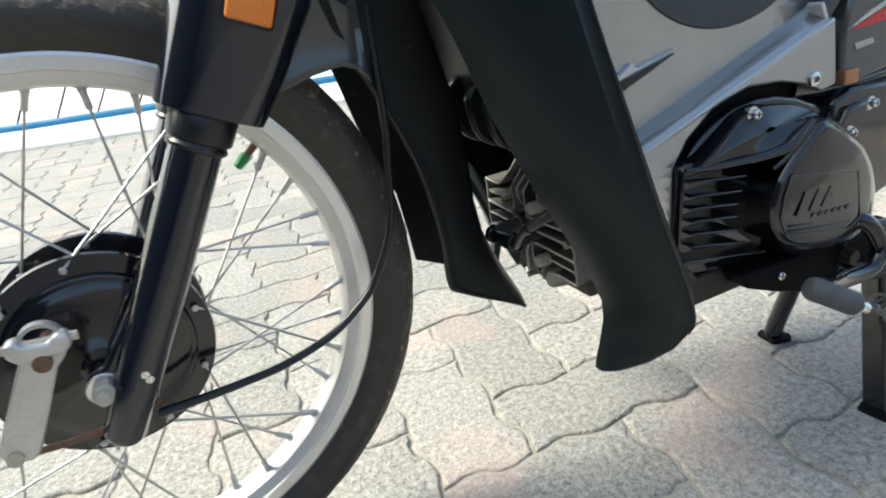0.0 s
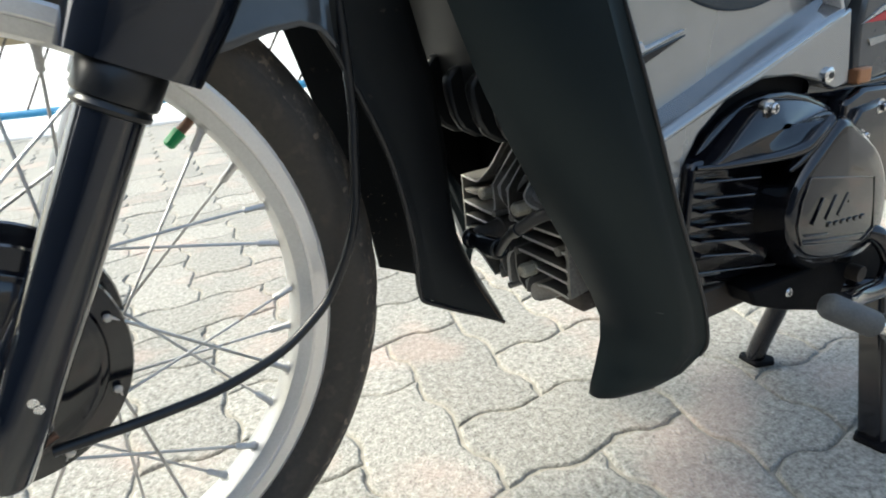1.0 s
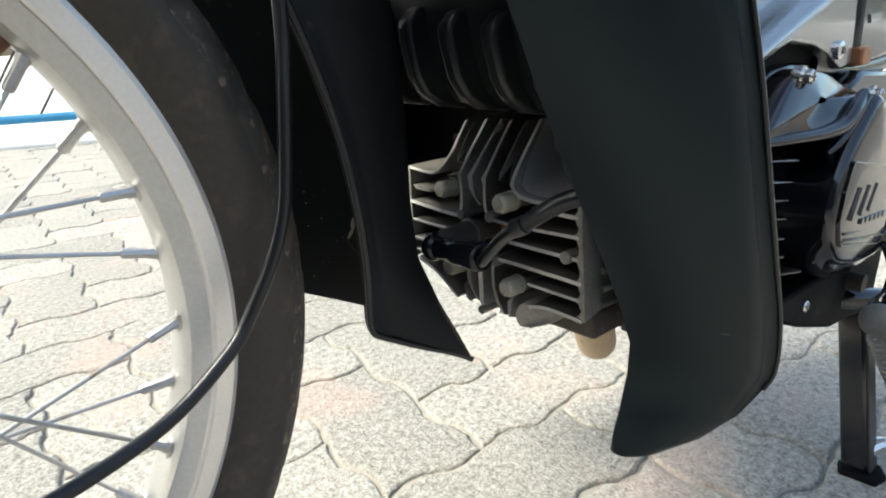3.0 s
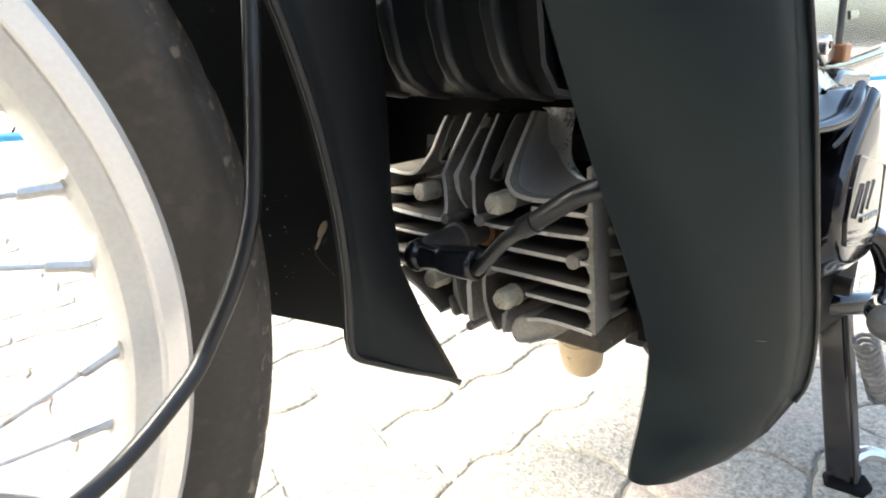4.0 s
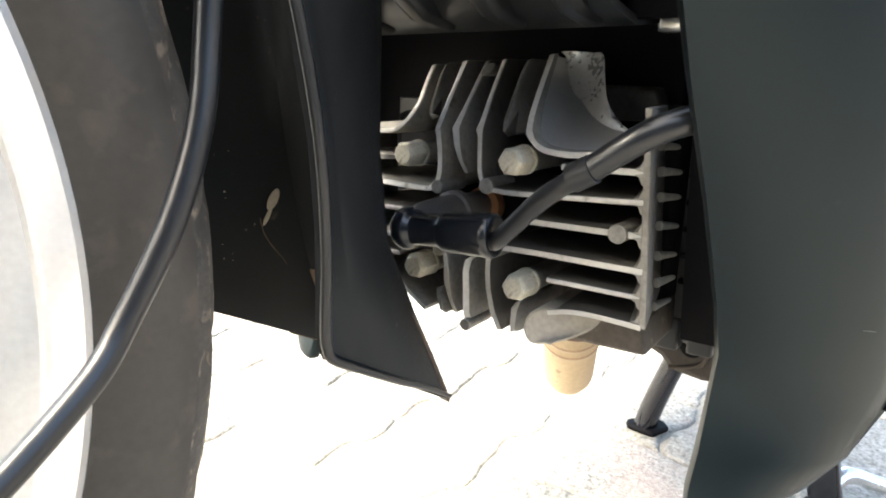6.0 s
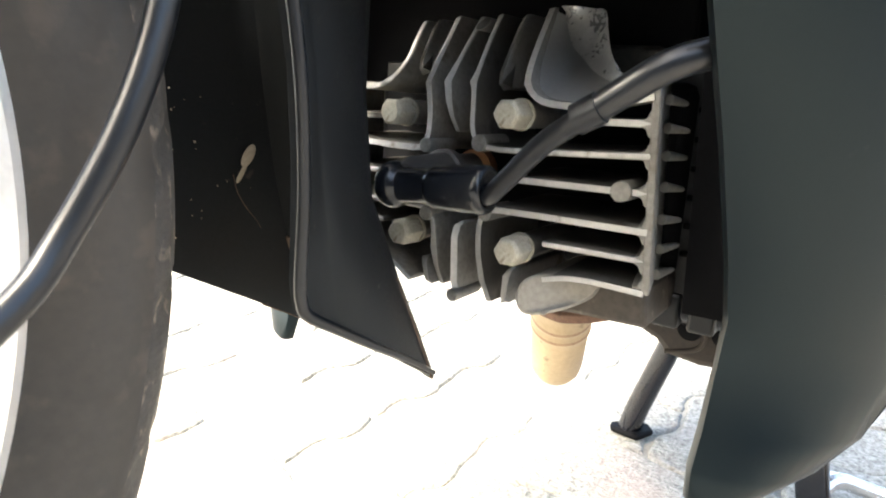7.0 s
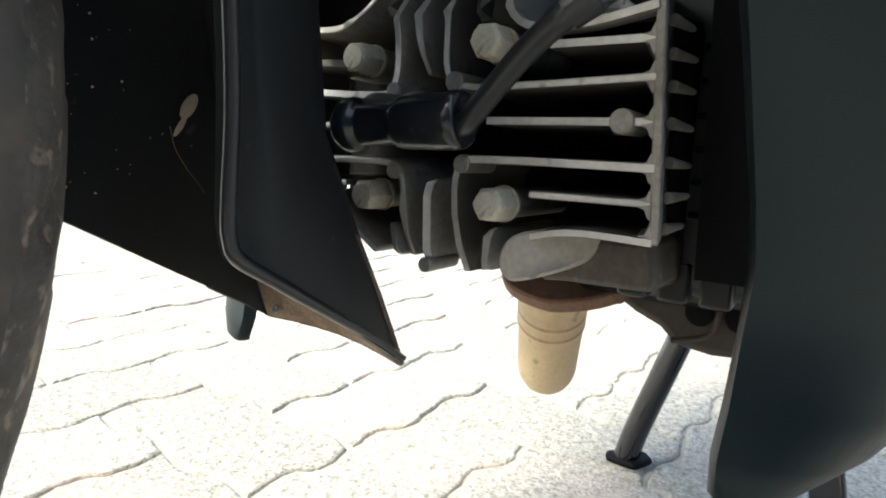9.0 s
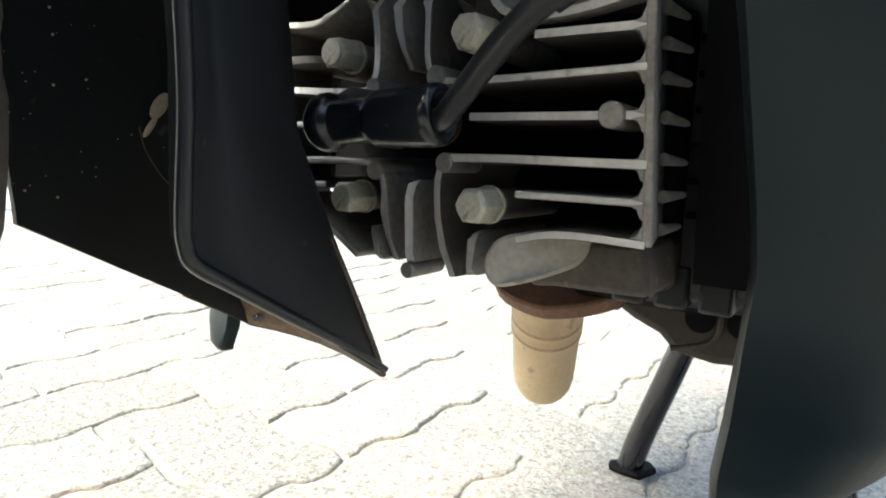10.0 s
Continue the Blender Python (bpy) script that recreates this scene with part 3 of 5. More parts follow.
    for x, y, z, a, b in ((0.3515, 0.0445, 0.303, 0.0060, 0.0030), (0.3475, 0.0445, 0.2950, 0.005, 0.0013)):
        bm = bmesh.new()
        bmesh.ops.create_uvsphere(bm, u_segments=10, v_segments=6, radius=1)
        for v in bm.verts:
            v.co = Matrix.Rotation(radians(35), 3, "Y") @ Vector((v.co.x * b, v.co.y * 0.0006, v.co.z * a)) + Vector((x, y, z))
        part("mud_speck", bm, speck, g, "pale dried speck")
    dust = random.Random(11)
    for _ in range(46):
        z = dust.uniform(0.268, 0.36)
        x = 0.300 + (0.36 - z) * 0.02 + 0.060 * dust.random() ** 1.5
        bm = bmesh.new()
        bmesh.ops.create_icosphere(bm, subdivisions=1, radius=dust.choice((0.0002, 0.00025, 0.0003, 0.0005)))
        bmesh.ops.translate(bm, verts=bm.verts, vec=(x, 0.0478, z))
        part("dust_speck", bm, speck, g)
    part("scratch", hose([(0.3438, 0.0455, 0.2947), (0.3459, 0.0455, 0.2865), (0.3511, 0.0455, 0.2785), (0.356, 0.0455, 0.273), (0.3591, 0.0455, 0.2685)], [0.0002, 0.0002, 0.00015, 0.00012, 0.0001], 6, 3), mud, g)
    return g


mudguard()


# ---- leg shields ----
def leg_shield(m, name):
    outer = [(0.95, 0.290, -0.150), (0.6607, 0.3393, -0.1834), (0.5608, 0.3567, -0.1958), (0.5001, 0.3689, -0.2034), (0.4396, 0.3815, -0.2134), (0.3990, 0.3910, -0.2180), (0.3587, 0.4021, -0.2204), (0.3186, 0.4160, -0.2217),
             (0.2777, 0.4300, -0.2228), (0.2473, 0.4375, -0.2210)]
    inner = [(0.95, 0.105, -0.070), (0.6628, 0.2297, -0.1252), (0.5631, 0.2702, -0.1331), (0.5031, 0.2946, -0.1388), (0.4417, 0.3163, -0.1410), (0.4017, 0.3338, -0.1438), (0.3613, 0.3523, -0.1475), (0.3221, 0.3716, -0.1520),
             (0.2814, 0.3898, -0.1558), (0.2602, 0.3971, -0.1571)]
    rows = []
    for (zo, xo, yo), (zi, xi, yi) in zip(outer, inner):
        rows.append((Vector((xi, yi, zi)), Vector((xo, yo, zo)), 0.010))
    rows += [(Vector((0.3982, -0.1559, 0.2401)), Vector((0.4360, -0.2165, 0.2348)), 0.007), (Vector((0.3940, -0.1548, 0.2183)), Vector((0.4293, -0.2075, 0.2183)), 0.0095),
             (Vector((0.3904, -0.1535, 0.2029)), Vector((0.4180, -0.1935, 0.2045)), 0.010), (Vector((0.3870, -0.1545, 0.1925)), Vector((0.4055, -0.1790, 0.1950)), 0.007),
             (Vector((0.3880, -0.1560, 0.1905)), Vector((0.3970, -0.1680, 0.1907)), 0.004)]
    skin = []
    n = 10
    for a, b, bulge in rows:
        d = (b - a).normalized()
        front = Vector((-d.y, d.x, 0)).normalized()
        if front.x > 0:
            front = -front
        line = [a - front * 0.0045 + d * 0.0012, a - front * 0.0018]
        q = 1.0 if b.z > 0.245 else max(0.15, (b.z - 0.195) / 0.05)
        line += [a + d * ((b - a).length - 0.0085 * q) * s / n + front * bulge * math.sin(math.pi * min(1, 0.06 + 0.9 * s / n)) ** 0.8 for s in range(n + 1)]
        e = b - d * 0.0085 * q
        line += [e - front * 0.0014 * q + d * 0.0014 * q, e - front * 0.0034 * q + d * 0.0034 * q, b - front * 0.0062 * q - d * 0.0010 * q,
                 b - front * 0.0066 * q + d * 0.0012 * q, b - front * 0.0085 * q + d * 0.0018 * q, b - front * 0.014 * q + d * 0.0012 * q]
        skin.append(line)
    ob = part(name, moved(sheet(skin, 0.0022), m), plastic, bike, "matt black plastic leg shield", sharp=50)
    rim_path = [tuple(line[-3]) for line in skin[1:11]]
    part("edge_bead", moved(hose(rim_path, 0.0013, 10, 4), m), boot, ob)
    return ob


near_shield = leg_shield(Matrix.Identity(4), "leg_shield")
part("scratch", hose([(0.4078, -0.2025, 0.2766), (0.4098, -0.2044, 0.2763), (0.4116, -0.2063, 0.2759)], [0.0001, 0.0002, 0.0001], 6, 3), scratch, near_shield)
leg_shield(Matrix.Translation((0.029, -0.064, -0.0075)) @ Matrix.Scale(-1, 4, (0, 1, 0)), "leg_shield")


# ---- ribbed inner cowl above the engine ----
def cowl():
    rows = []
    for y in (0.10, 0.06, 0.02, -0.03, -0.08, -0.095, -0.105, -0.112):
        c = 0.010 * max(0, (-y - 0.09) / 0.03)
        rows.append([Vector((0.46, y, 0.392)), Vector((0.405, y, 0.386)), Vector((0.388 - c, y, 0.390)), Vector((0.378 - c, y, 0.402)), Vector((0.374 - c, y, 0.43)),
                     Vector((0.368 - c, y, 0.48)), Vector((0.35, y, 0.56)), Vector((0.33, y, 0.66)), Vector((0.27, y, 0.95))])
    body = part("inner_cowl", sheet(rows, 0.003), satin, bike, "black ribbed plastic cowl over the engine", sharp=60)
    for y, top in ((0.016, 0.453), (-0.019, 0.444), (-0.055, 0.441), (-0.089, 0.439)):
        out = [(0.385, top + 0.002), (0.364, top), (0.3555, top - 0.008), (0.355, 0.425), (0.358, 0.405), (0.364, 0.393), (0.376, 0.3855), (0.398, 0.382), (0.400, 0.40), (0.39, 0.43)]
        bm = slab(out, 1, y - 0.0055, y + 0.0055)
        for v in bm.verts:
            v.co.y -= 0.16 * (0.43 - v.co.z) * (1 if v.co.z < 0.43 else 0)
        part("rib", bm, satin, body, bevel=0.0030)
    # Near-black plates added to give the dark gap behind the cowl.
    part("dark_backing", slab([(-0.118, 0.30), (-0.118, 0.52), (0.14, 0.52), (0.14, 0.315), (0.04, 0.30)], 0, 0.462, 0.470), case_matt, body, bevel=0.002)
    part("dark_gap_plate", slab([(-0.158, 0.385), (-0.158, 0.42), (-0.140, 0.64), (-0.108, 0.64), (-0.108, 0.385)], 0, 0.402, 0.407), case_matt, body, bevel=0.002)
    # A small pale peg added above the head.
    part("pale_peg", rod((0.470, 0.001, 0.3900), (0.474, 0.001, 0.3765), 0.0046, n=14, rings=((0, 0.9), (0.6, 1), (0.75, 0.7), (1, 0.6))), pale_plain, body, "small pale peg above the cylinder head")
    part("frame_tube", hose([(0.36, -0.06, 0.50), (0.352, -0.085, 0.487), (0.35, -0.105, 0.484)], 0.013, 14), paint, body)
    return body


cowl()

# ---- cylinder head ----
X0 = 0.390


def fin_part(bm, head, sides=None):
    """A fin whose front faces take a paler cast than its sides."""
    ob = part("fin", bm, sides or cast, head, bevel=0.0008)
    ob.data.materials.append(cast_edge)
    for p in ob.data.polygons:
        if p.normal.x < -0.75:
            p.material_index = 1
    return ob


def lean_back(bm):
    """Above the bend the fins' front edges recede towards the barrel."""
    for v in bm.verts:
        if v.co.z > 0.340:
            f = min(1.0, max(0.0, (0.452 - v.co.x) / (0.452 - X0)))
            v.co.x += (v.co.z - 0.340) * 1.18 * f
    return bm


def cylinder_head():
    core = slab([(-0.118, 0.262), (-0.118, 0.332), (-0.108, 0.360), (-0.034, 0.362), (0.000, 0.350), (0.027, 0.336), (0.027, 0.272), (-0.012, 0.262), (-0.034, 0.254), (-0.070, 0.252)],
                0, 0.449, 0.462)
    head = part("cylinder_head", core, shaded_cast, bike, "cast aluminium cylinder head with cooling fins", bevel=0.002)
    root = 0.449
    walls = {
        "wall_top_left": [(0.027, 0.338), (0.004, 0.337), (-0.005, 0.3405), (-0.006, 0.350), (-0.002, 0.360), (0.0015, 0.3695)],
        "wall_left": [(0.027, 0.313), (-0.020, 0.311), (-0.027, 0.315), (-0.0285, 0.325), (-0.0268, 0.3395), (-0.022, 0.355), (-0.0167, 0.3712)],
        "wall_right": [(-0.0392, 0.372), (-0.0440, 0.356), (-0.0495, 0.340), (-0.050, 0.330), (-0.051, 0.319), (-0.058, 0.314), (-0.080, 0.314), (-0.129, 0.316)],
        "wall_low_left": [(0.027, 0.285), (-0.020, 0.2855), (-0.0295, 0.283), (-0.033, 0.275), (-0.0345, 0.249)],
        "wall_low_right": [(-0.129, 0.2885), (-0.068, 0.2885), (-0.059, 0.286), (-0.0565, 0.276), (-0.060, 0.246)],
        "wall_bottom": [(0.022, 0.270), (0.002, 0.264), (-0.010, 0.257), (-0.021, 0.250)],
    }
    def inside(pts):
        """Keeps fin ends within the leaning side frame."""
        return [(max(y, -0.1294 + (z - 0.265) * 0.0625), z) for y, z in pts]
    def leaning(bm):
        for v in bm.verts:
            v.co.y += (v.co.z - 0.265) * 0.0625
        return bm
    def walled(bm):
        """Fins stop at the side wall, which runs inwards towards the barrel."""
        for v in bm.verts:
            v.co.y = max(v.co.y, -0.1294 + 0.21 * (v.co.x - X0) + (v.co.z - 0.265) * 0.0625)
        return bm
    # Flat fins take the darker cast, which carries the shade of their undersides.
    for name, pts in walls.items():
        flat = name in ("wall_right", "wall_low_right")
        fin_part(walled(lean_back(fin(inside(pts), X0, root + 0.006, 0.0026, 0.0040, ends="last" if "low" in name else False))), head, shaded_cast if flat else cast)
    short = [[(-0.005, 0.3704), (-0.0170, 0.344)], [(-0.0280, 0.3715), (-0.0365, 0.340), (-0.0385, 0.319)], [(-0.0515, 0.372), (-0.0615, 0.338)],
             [(-0.0440, 0.280), (-0.0455, 0.247)], [(-0.0275, 0.262), (-0.031, 0.249)], [(-0.0715, 0.264), (-0.070, 0.248)],
             [(-0.068, 0.302), (-0.129, 0.3025)], [(-0.086, 0.2775), (-0.129, 0.2775)], [(-0.090, 0.327), (-0.129, 0.3275)],
             [(0.027, 0.324), (0.001, 0.324)], [(0.027, 0.299), (-0.022, 0.299)], [(0.027, 0.276), (-0.004, 0.276)]]
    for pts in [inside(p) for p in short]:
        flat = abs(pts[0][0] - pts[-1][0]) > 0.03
        fin_part(walled(lean_back(fin(pts, X0 + 0.0005, root, 0.0025, 0.0038, ends=not flat))), head, shaded_cast if flat else cast)
    # side frames and the stubs behind them
    part("side_frame", leaning(slab([(X0, -0.1312), (0.455, -0.1178), (0.455, -0.1150), (X0, -0.1283)], 2, 0.265, 0.352)), cast, head, bevel=0.0006)
    for z in (0.3275, 0.316, 0.3025, 0.2885, 0.2775, 0.2662):
        for up in (-1, 1):
            y = -0.1284 + (z - 0.265) * 0.0625
            if 0.267 < z + up * 0.003 < 0.336:
                bm = slab([(y - 0.0003, z), (y + 0.0040, z + up * 0.0010), (y + 0.0017, z + up * 0.0019), (y + 0.0006, z + up * 0.0046), (y - 0.0003, z + up * 0.0050)], 0, X0 + 0.0004, 0.414)
                for v in bm.verts:
                    v.co.y += 0.24 * (v.co.x - X0)
                part("fillet", bm, cast, head, bevel=0.0003)
    for ya, za, yb, zb in ((-0.1236, 0.3367, -0.1276, 0.3355), (-0.1242, 0.3260, -0.1295, 0.3252), (-0.1252, 0.3155, -0.1299, 0.3147), (-0.1259, 0.3035, -0.1304, 0.3022), (-0.1264, 0.2906, -0.1308, 0.2898), (-0.1271, 0.2788, -0.1312, 0.2795), (-0.1271, 0.2683, -0.1305, 0.2691)):
        part("fin_stub", rod((0.412, ya, za), (0.424, yb, zb), 0.0019, n=12, rings=((0, 1.1), (0.3, 0.9), (0.9, 0.6), (1, 0.4))), cast, head, sharp=50)
    part("side_frame", slab([(X0, 0.270), (X0, 0.339), (0.425, 0.339), (0.425, 0.270)], 1, 0.0255, 0.0280), cast, head, bevel=0.0006)
    # intake trough: a curved lip and the hollow behind it
    lip = [(-0.0640, 0.3740), (-0.0685, 0.357), (-0.0728, 0.3440), (-0.079, 0.335), (-0.089, 0.3325), (-0.104, 0.333), (-0.1248, 0.337)]
    fin_part(lean_back(fin(lip, X0 - 0.001, X0 + 0.006, 0.0026, 0.0034)), head)
    a = smooth_path([(X0 + 0.002 + max(0.0, z - 0.340) * 1.1, y, z) for y, z in lip], 4)
    b = smooth_path([(0.4340, -0.0660, 0.3755), (0.4375, -0.0725, 0.3755), (0.4410, -0.0785, 0.3750), (0.4436, -0.0830, 0.3744), (0.4300, -0.0900, 0.3650), (0.4160, -0.0970, 0.3560), (0.4060, -0.1040, 0.3470)], 4)
    rows = [[p.lerp(q, s / 8) + Vector((0.010 * math.sin(math.pi * s / 8), 0, -0.002 * math.sin(math.pi * s / 8))) for s in range(9)] for p, q in zip(a, b)]
    part("intake_trough", sheet([r[:5] for r in rows], 0.0), polished, head, sharp=60)
    # The trough's bright reflection is put into a paler, shinier upper strip.
    part("reflection_patch", sheet([r[4:] for r in rows], 0.0), bright_cast, head, "shiny upper trough, its bright reflection put into the colour", sharp=60)
    part("port_ring", rod((0.4105, -0.040, 0.302), (0.4165, -0.040, 0.302), 0.0092, n=20), copper, head, "copper-coloured plug washer")
    # exhaust boss below
    boss = [(-0.0764, 0.2529), (-0.0778, 0.2585), (-0.0818, 0.2628), (-0.0891, 0.2652), (-0.1000, 0.2652), (-0.1080, 0.2630), (-0.1050, 0.2560), (-0.1000, 0.2525), (-0.0934, 0.2497), (-0.0829, 0.2465), (-0.0784, 0.2481)]
    bm = slab(smooth_ring(boss), 0, X0 - 0.0003, 0.440)
    for v in bm.verts:
        if v.co.x < 0.41:
            v.co.x += 0.016 * max(0.0, (-0.090 - v.co.y) / 0.018) ** 1.6
    part("exhaust_boss", bm, bare_cast, head, bevel=0.0012)
    block = [(-0.0880, 0.2600), (-0.1000, 0.2630), (-0.1255, 0.2640), (-0.1278, 0.2471), (-0.1159, 0.2467), (-0.0956, 0.2464), (-0.0860, 0.2455)]
    part("port_block", slab(block, 0, 0.4050, 0.440), port_cast, head, "brownish grimy port casting", bevel=0.002)
    fin_part(walled(fin([(-0.1294, 0.2655), (-0.110, 0.2662), (-0.098, 0.2655), (-0.088, 0.2630)], X0 - 0.0005, root, 0.0024, 0.0036)), head, shaded_cast)
    part("exhaust_port", slab([(-0.126, 0.2640), (-0.112, 0.266), (-0.084, 0.258), (-0.077, 0.2455), (-0.088, 0.2440), (-0.126, 0.2440)], 0, 0.434, 0.47), grime, head, "grimy exhaust port casting", bevel=0.003)
    # small round bosses on the fins
    for y, z, r in ((-0.1165, 0.3025, 0.0040), (-0.0455, 0.2475, 0.0030), (-0.0342, 0.367, 0.0032), (-0.0545, 0.3155, 0.0036), (-0.029, 0.2825, 0.0034), (-0.0275, 0.3125, 0.0033), (-0.0595, 0.2865, 0.0034)):
        part("boss", lean_back(rod((X0 - 0.0012, y, z), (X0 + 0.02, y, z), r, n=16)), cast, head, bevel=0.0005)
    # four long hexagon bolts
    for y, z, dx in ((-0.006, 0.326, 0.006), (-0.070, 0.328, -0.002), (-0.016, 0.272, 0.002), (-0.074, 0.273, -0.001)):
        x = X0 + dx
        bolt = part("head_bolt", hexagon((x - 0.006, y, z), (x + 0.0065, y, z), 0.0064), zinc, head, "dull zinc hexagon bolt", bevel=0.0008)
        part("bolt_face", rod((x - 0.0064, y, z), (x - 0.005, y, z), 0.0050, n=20, rings=((0, 0.9), (0.3, 1), (1, 1))), zinc, bolt)
        part("bolt_shank", rod((x + 0.006, y, z), (0.448, y, z), 0.0056, n=16), cast, bolt)
        part("washer", rod((x + 0.0062, y, z), (x + 0.0076, y, z), 0.0067, n=18), zinc, bolt)
    # plug with its cap and lead
    cap = part("plug_cap", rod((0.3615, -0.0255, 0.2975), (0.3625, -0.0765, 0.3005), 0.0092, n=40,
               rings=((0, 0.22), (0.012, 0.50), (0.035, 0.76), (0.07, 0.94), (0.11, 1.03), (0.15, 1.05), (0.19, 0.99), (0.215, 0.86), (0.225, 0.80), (0.24, 0.77), (0.49, 0.79), (0.505, 0.83),
                      (0.52, 0.90), (0.56, 0.95), (0.93, 1.02), (0.975, 1.0), (0.995, 0.93), (1, 0.80), (0.99, 0.62), (0.96, 0.5))),
               cap_plastic, head, "glossy black spark plug cap", sharp=80)
    part("plug_boot", rod((0.3615, -0.0375, 0.3005), (0.4120, -0.038, 0.3020), 0.0092, n=20, rings=((0, 0.7), (0.1, 0.95), (0.5, 1), (0.52, 1.15), (0.6, 1.15), (0.62, 0.8), (1, 0.8))), dusty_boot, cap, "dusty rubber plug boot", sharp=45)
    run = [(0.3620, -0.0730, 0.2985), (0.3586, -0.0790, 0.2995), (0.3570, -0.0860, 0.3060), (0.3540, -0.1010, 0.3200), (0.3520, -0.1160, 0.3300), (0.3579, -0.1373, 0.3452), (0.3720, -0.1526, 0.3522), (0.4040, -0.1611, 0.3646)]
    part("lead", hose(run, [0.0035, 0.0036, 0.0037, 0.0038, 0.0038, 0.0038, 0.0038, 0.0038], 14), boot, cap, "black ignition lead")
    part("lead_sleeve", hose(run[4:], [0.0046, 0.0050, 0.0048, 0.0048], 14), boot, cap)
    part("lead_collar", hose([(0.3522, -0.1120, 0.3280), (0.3522, -0.1195, 0.3322)], [0.0053, 0.0053], 14, 2), boot, cap)
    return head


cylinder_head()


# ---- barrel, crankcase, exhaust stub ----
def engine():
    case = slab([(0.470, 0.232), (0.466, 0.345), (0.50, 0.395), (0.62, 0.42), (0.74, 0.40), (0.76, 0.26), (0.73, 0.225), (0.60, 0.214), (0.52, 0.218)], 1, -0.142, -0.075)
    eng = part("crankcase", case, case_matt, bike, "black painted engine crankcase, oily underneath", bevel=0.004)
    part("right_case", slab([(0.500, 0.262), (0.490, 0.345), (0.50, 0.395), (0.62, 0.42), (0.74, 0.40), (0.76, 0.27), (0.70, 0.252)], 1, -0.080, 0.085), case_paint, eng, bevel=0.004)
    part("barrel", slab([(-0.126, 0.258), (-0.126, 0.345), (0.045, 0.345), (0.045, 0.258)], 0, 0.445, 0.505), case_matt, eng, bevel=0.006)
    for k in range(6):
        x = 0.4505 + 0.0085 * k
        part("barrel_fin", slab([(-0.142, 0.252), (-0.142, 0.352), (0.045, 0.352), (0.045, 0.252)], 0, x, x + 0.0022), satin, eng, bevel=0.0005)
    for k in range(6):
        z = 0.270 + 0.0125 * k
        part("barrel_rib", box((0.4465, -0.152, z), (0.452, -0.127, z + 0.0025)), case_paint, eng, bevel=0.0006)
    part("barrel_foot", slab([(0.452, 0.240), (0.452, 0.256), (0.50, 0.262), (0.52, 0.234), (0.47, 0.233)], 1, -0.152, -0.100), satin, eng, "glossy black cylinder foot", bevel=0.003)
    for y in (-0.108, -0.124, -0.140):
        part("barrel_foot_web", slab([(0.447, 0.236), (0.449, 0.252), (0.46, 0.252), (0.46, 0.236)], 1, y - 0.006, y + 0.006), satin, eng, bevel=0.0015)
    part("stud", rod((0.4475, -0.1410, 0.2580), (0.4475, -0.1410, 0.2690), 0.0022, n=12), pink_stud, eng, "bare copper-coloured stud")
    sump = slab([(-0.080, 0.240), (-0.087, 0.229), (-0.100, 0.221), (-0.112, 0.216), (-0.119, 0.209), (-0.135, 0.207), (-0.152, 0.2085), (-0.152, 0.240)], 0, 0.484, 0.70)
    part("sump", sump, grime, eng, "oily brown sump", bevel=0.004)
    # Dark discs on the sump's face stand in for its shaded pockets.
    for y in (-0.129, -0.1455):
        part("pocket_shade", rod((0.4825, y, 0.2265), (0.486, y, 0.2265), 0.0062, n=18, rings=((0, 1), (1, 0.9))), case_matt, eng)
    part("sump_lip", hose([(0.4835, -0.137, 0.236), (0.482, -0.1372, 0.228), (0.4835, -0.134, 0.217), (0.485, -0.118, 0.211)], 0.0013, 8), grime, eng)
    for x, y in ((0.60, -0.11),):
        part("drain_plug", rod((x, y, 0.188), (x, y, 0.21), 0.011, n=6), grime, eng, bevel=0.001)
    # exhaust stub: rusty flange and a beige cap over the port
    f = [(-0.052 + 0.034 * math.copysign(abs(math.cos(a)) ** 1.4, math.cos(a)), 0.472 + 0.020 * math.sin(a)) for a in [2 * math.pi * k / 28 for k in range(28)]]
    flange = part("exhaust_flange", moved(slab([(x, y) for y, x in f], 2, -0.004, 0.004),
                  Matrix.Translation((0.486, -0.064, 0.2305)) @ Matrix.Rotation(radians(-32), 4, "Y") @ Matrix.Rotation(radians(-4), 4, "X") @ Matrix.Translation((-0.472, 0.052, 0))),
                  rust, eng, "rusty two-bolt exhaust flange", bevel=0.0015)
    for dy in (-0.026, 0.027):
        part("stud", rod((0.486, -0.064 + dy, 0.224), (0.486, -0.064 + dy, 0.243), 0.0048, n=6), rust, flange, bevel=0.0006)
    top, tip = Vector((0.4925, -0.0566, 0.2350)), Vector((0.5450, -0.0335, 0.1535))
    part("port_cap", rod(top, tip, 0.0178, n=36, rings=((0, 0.95), (0.20, 0.98), (0.24, 1.0), (0.26, 1.05), (0.31, 1.05), (0.33, 0.99), (0.35, 1.05), (0.40, 1.05), (0.42, 0.98), (0.46, 1.0), (0.80, 0.97),
         (0.86, 0.93), (0.92, 0.80), (0.97, 0.55), (1, 0.2))), beige, flange, "beige plastic cap over the exhaust port", sharp=60)
    for s in (0.265, 0.355):
        c = top.lerp(tip, s)
        part("rust_ring", rod(c, c + (tip - top).normalized() * 0.004, 0.01875, n=40, rings=((0, 0.95), (0.25, 1), (0.75, 1), (1, 0.95))), ring_stain, flange)
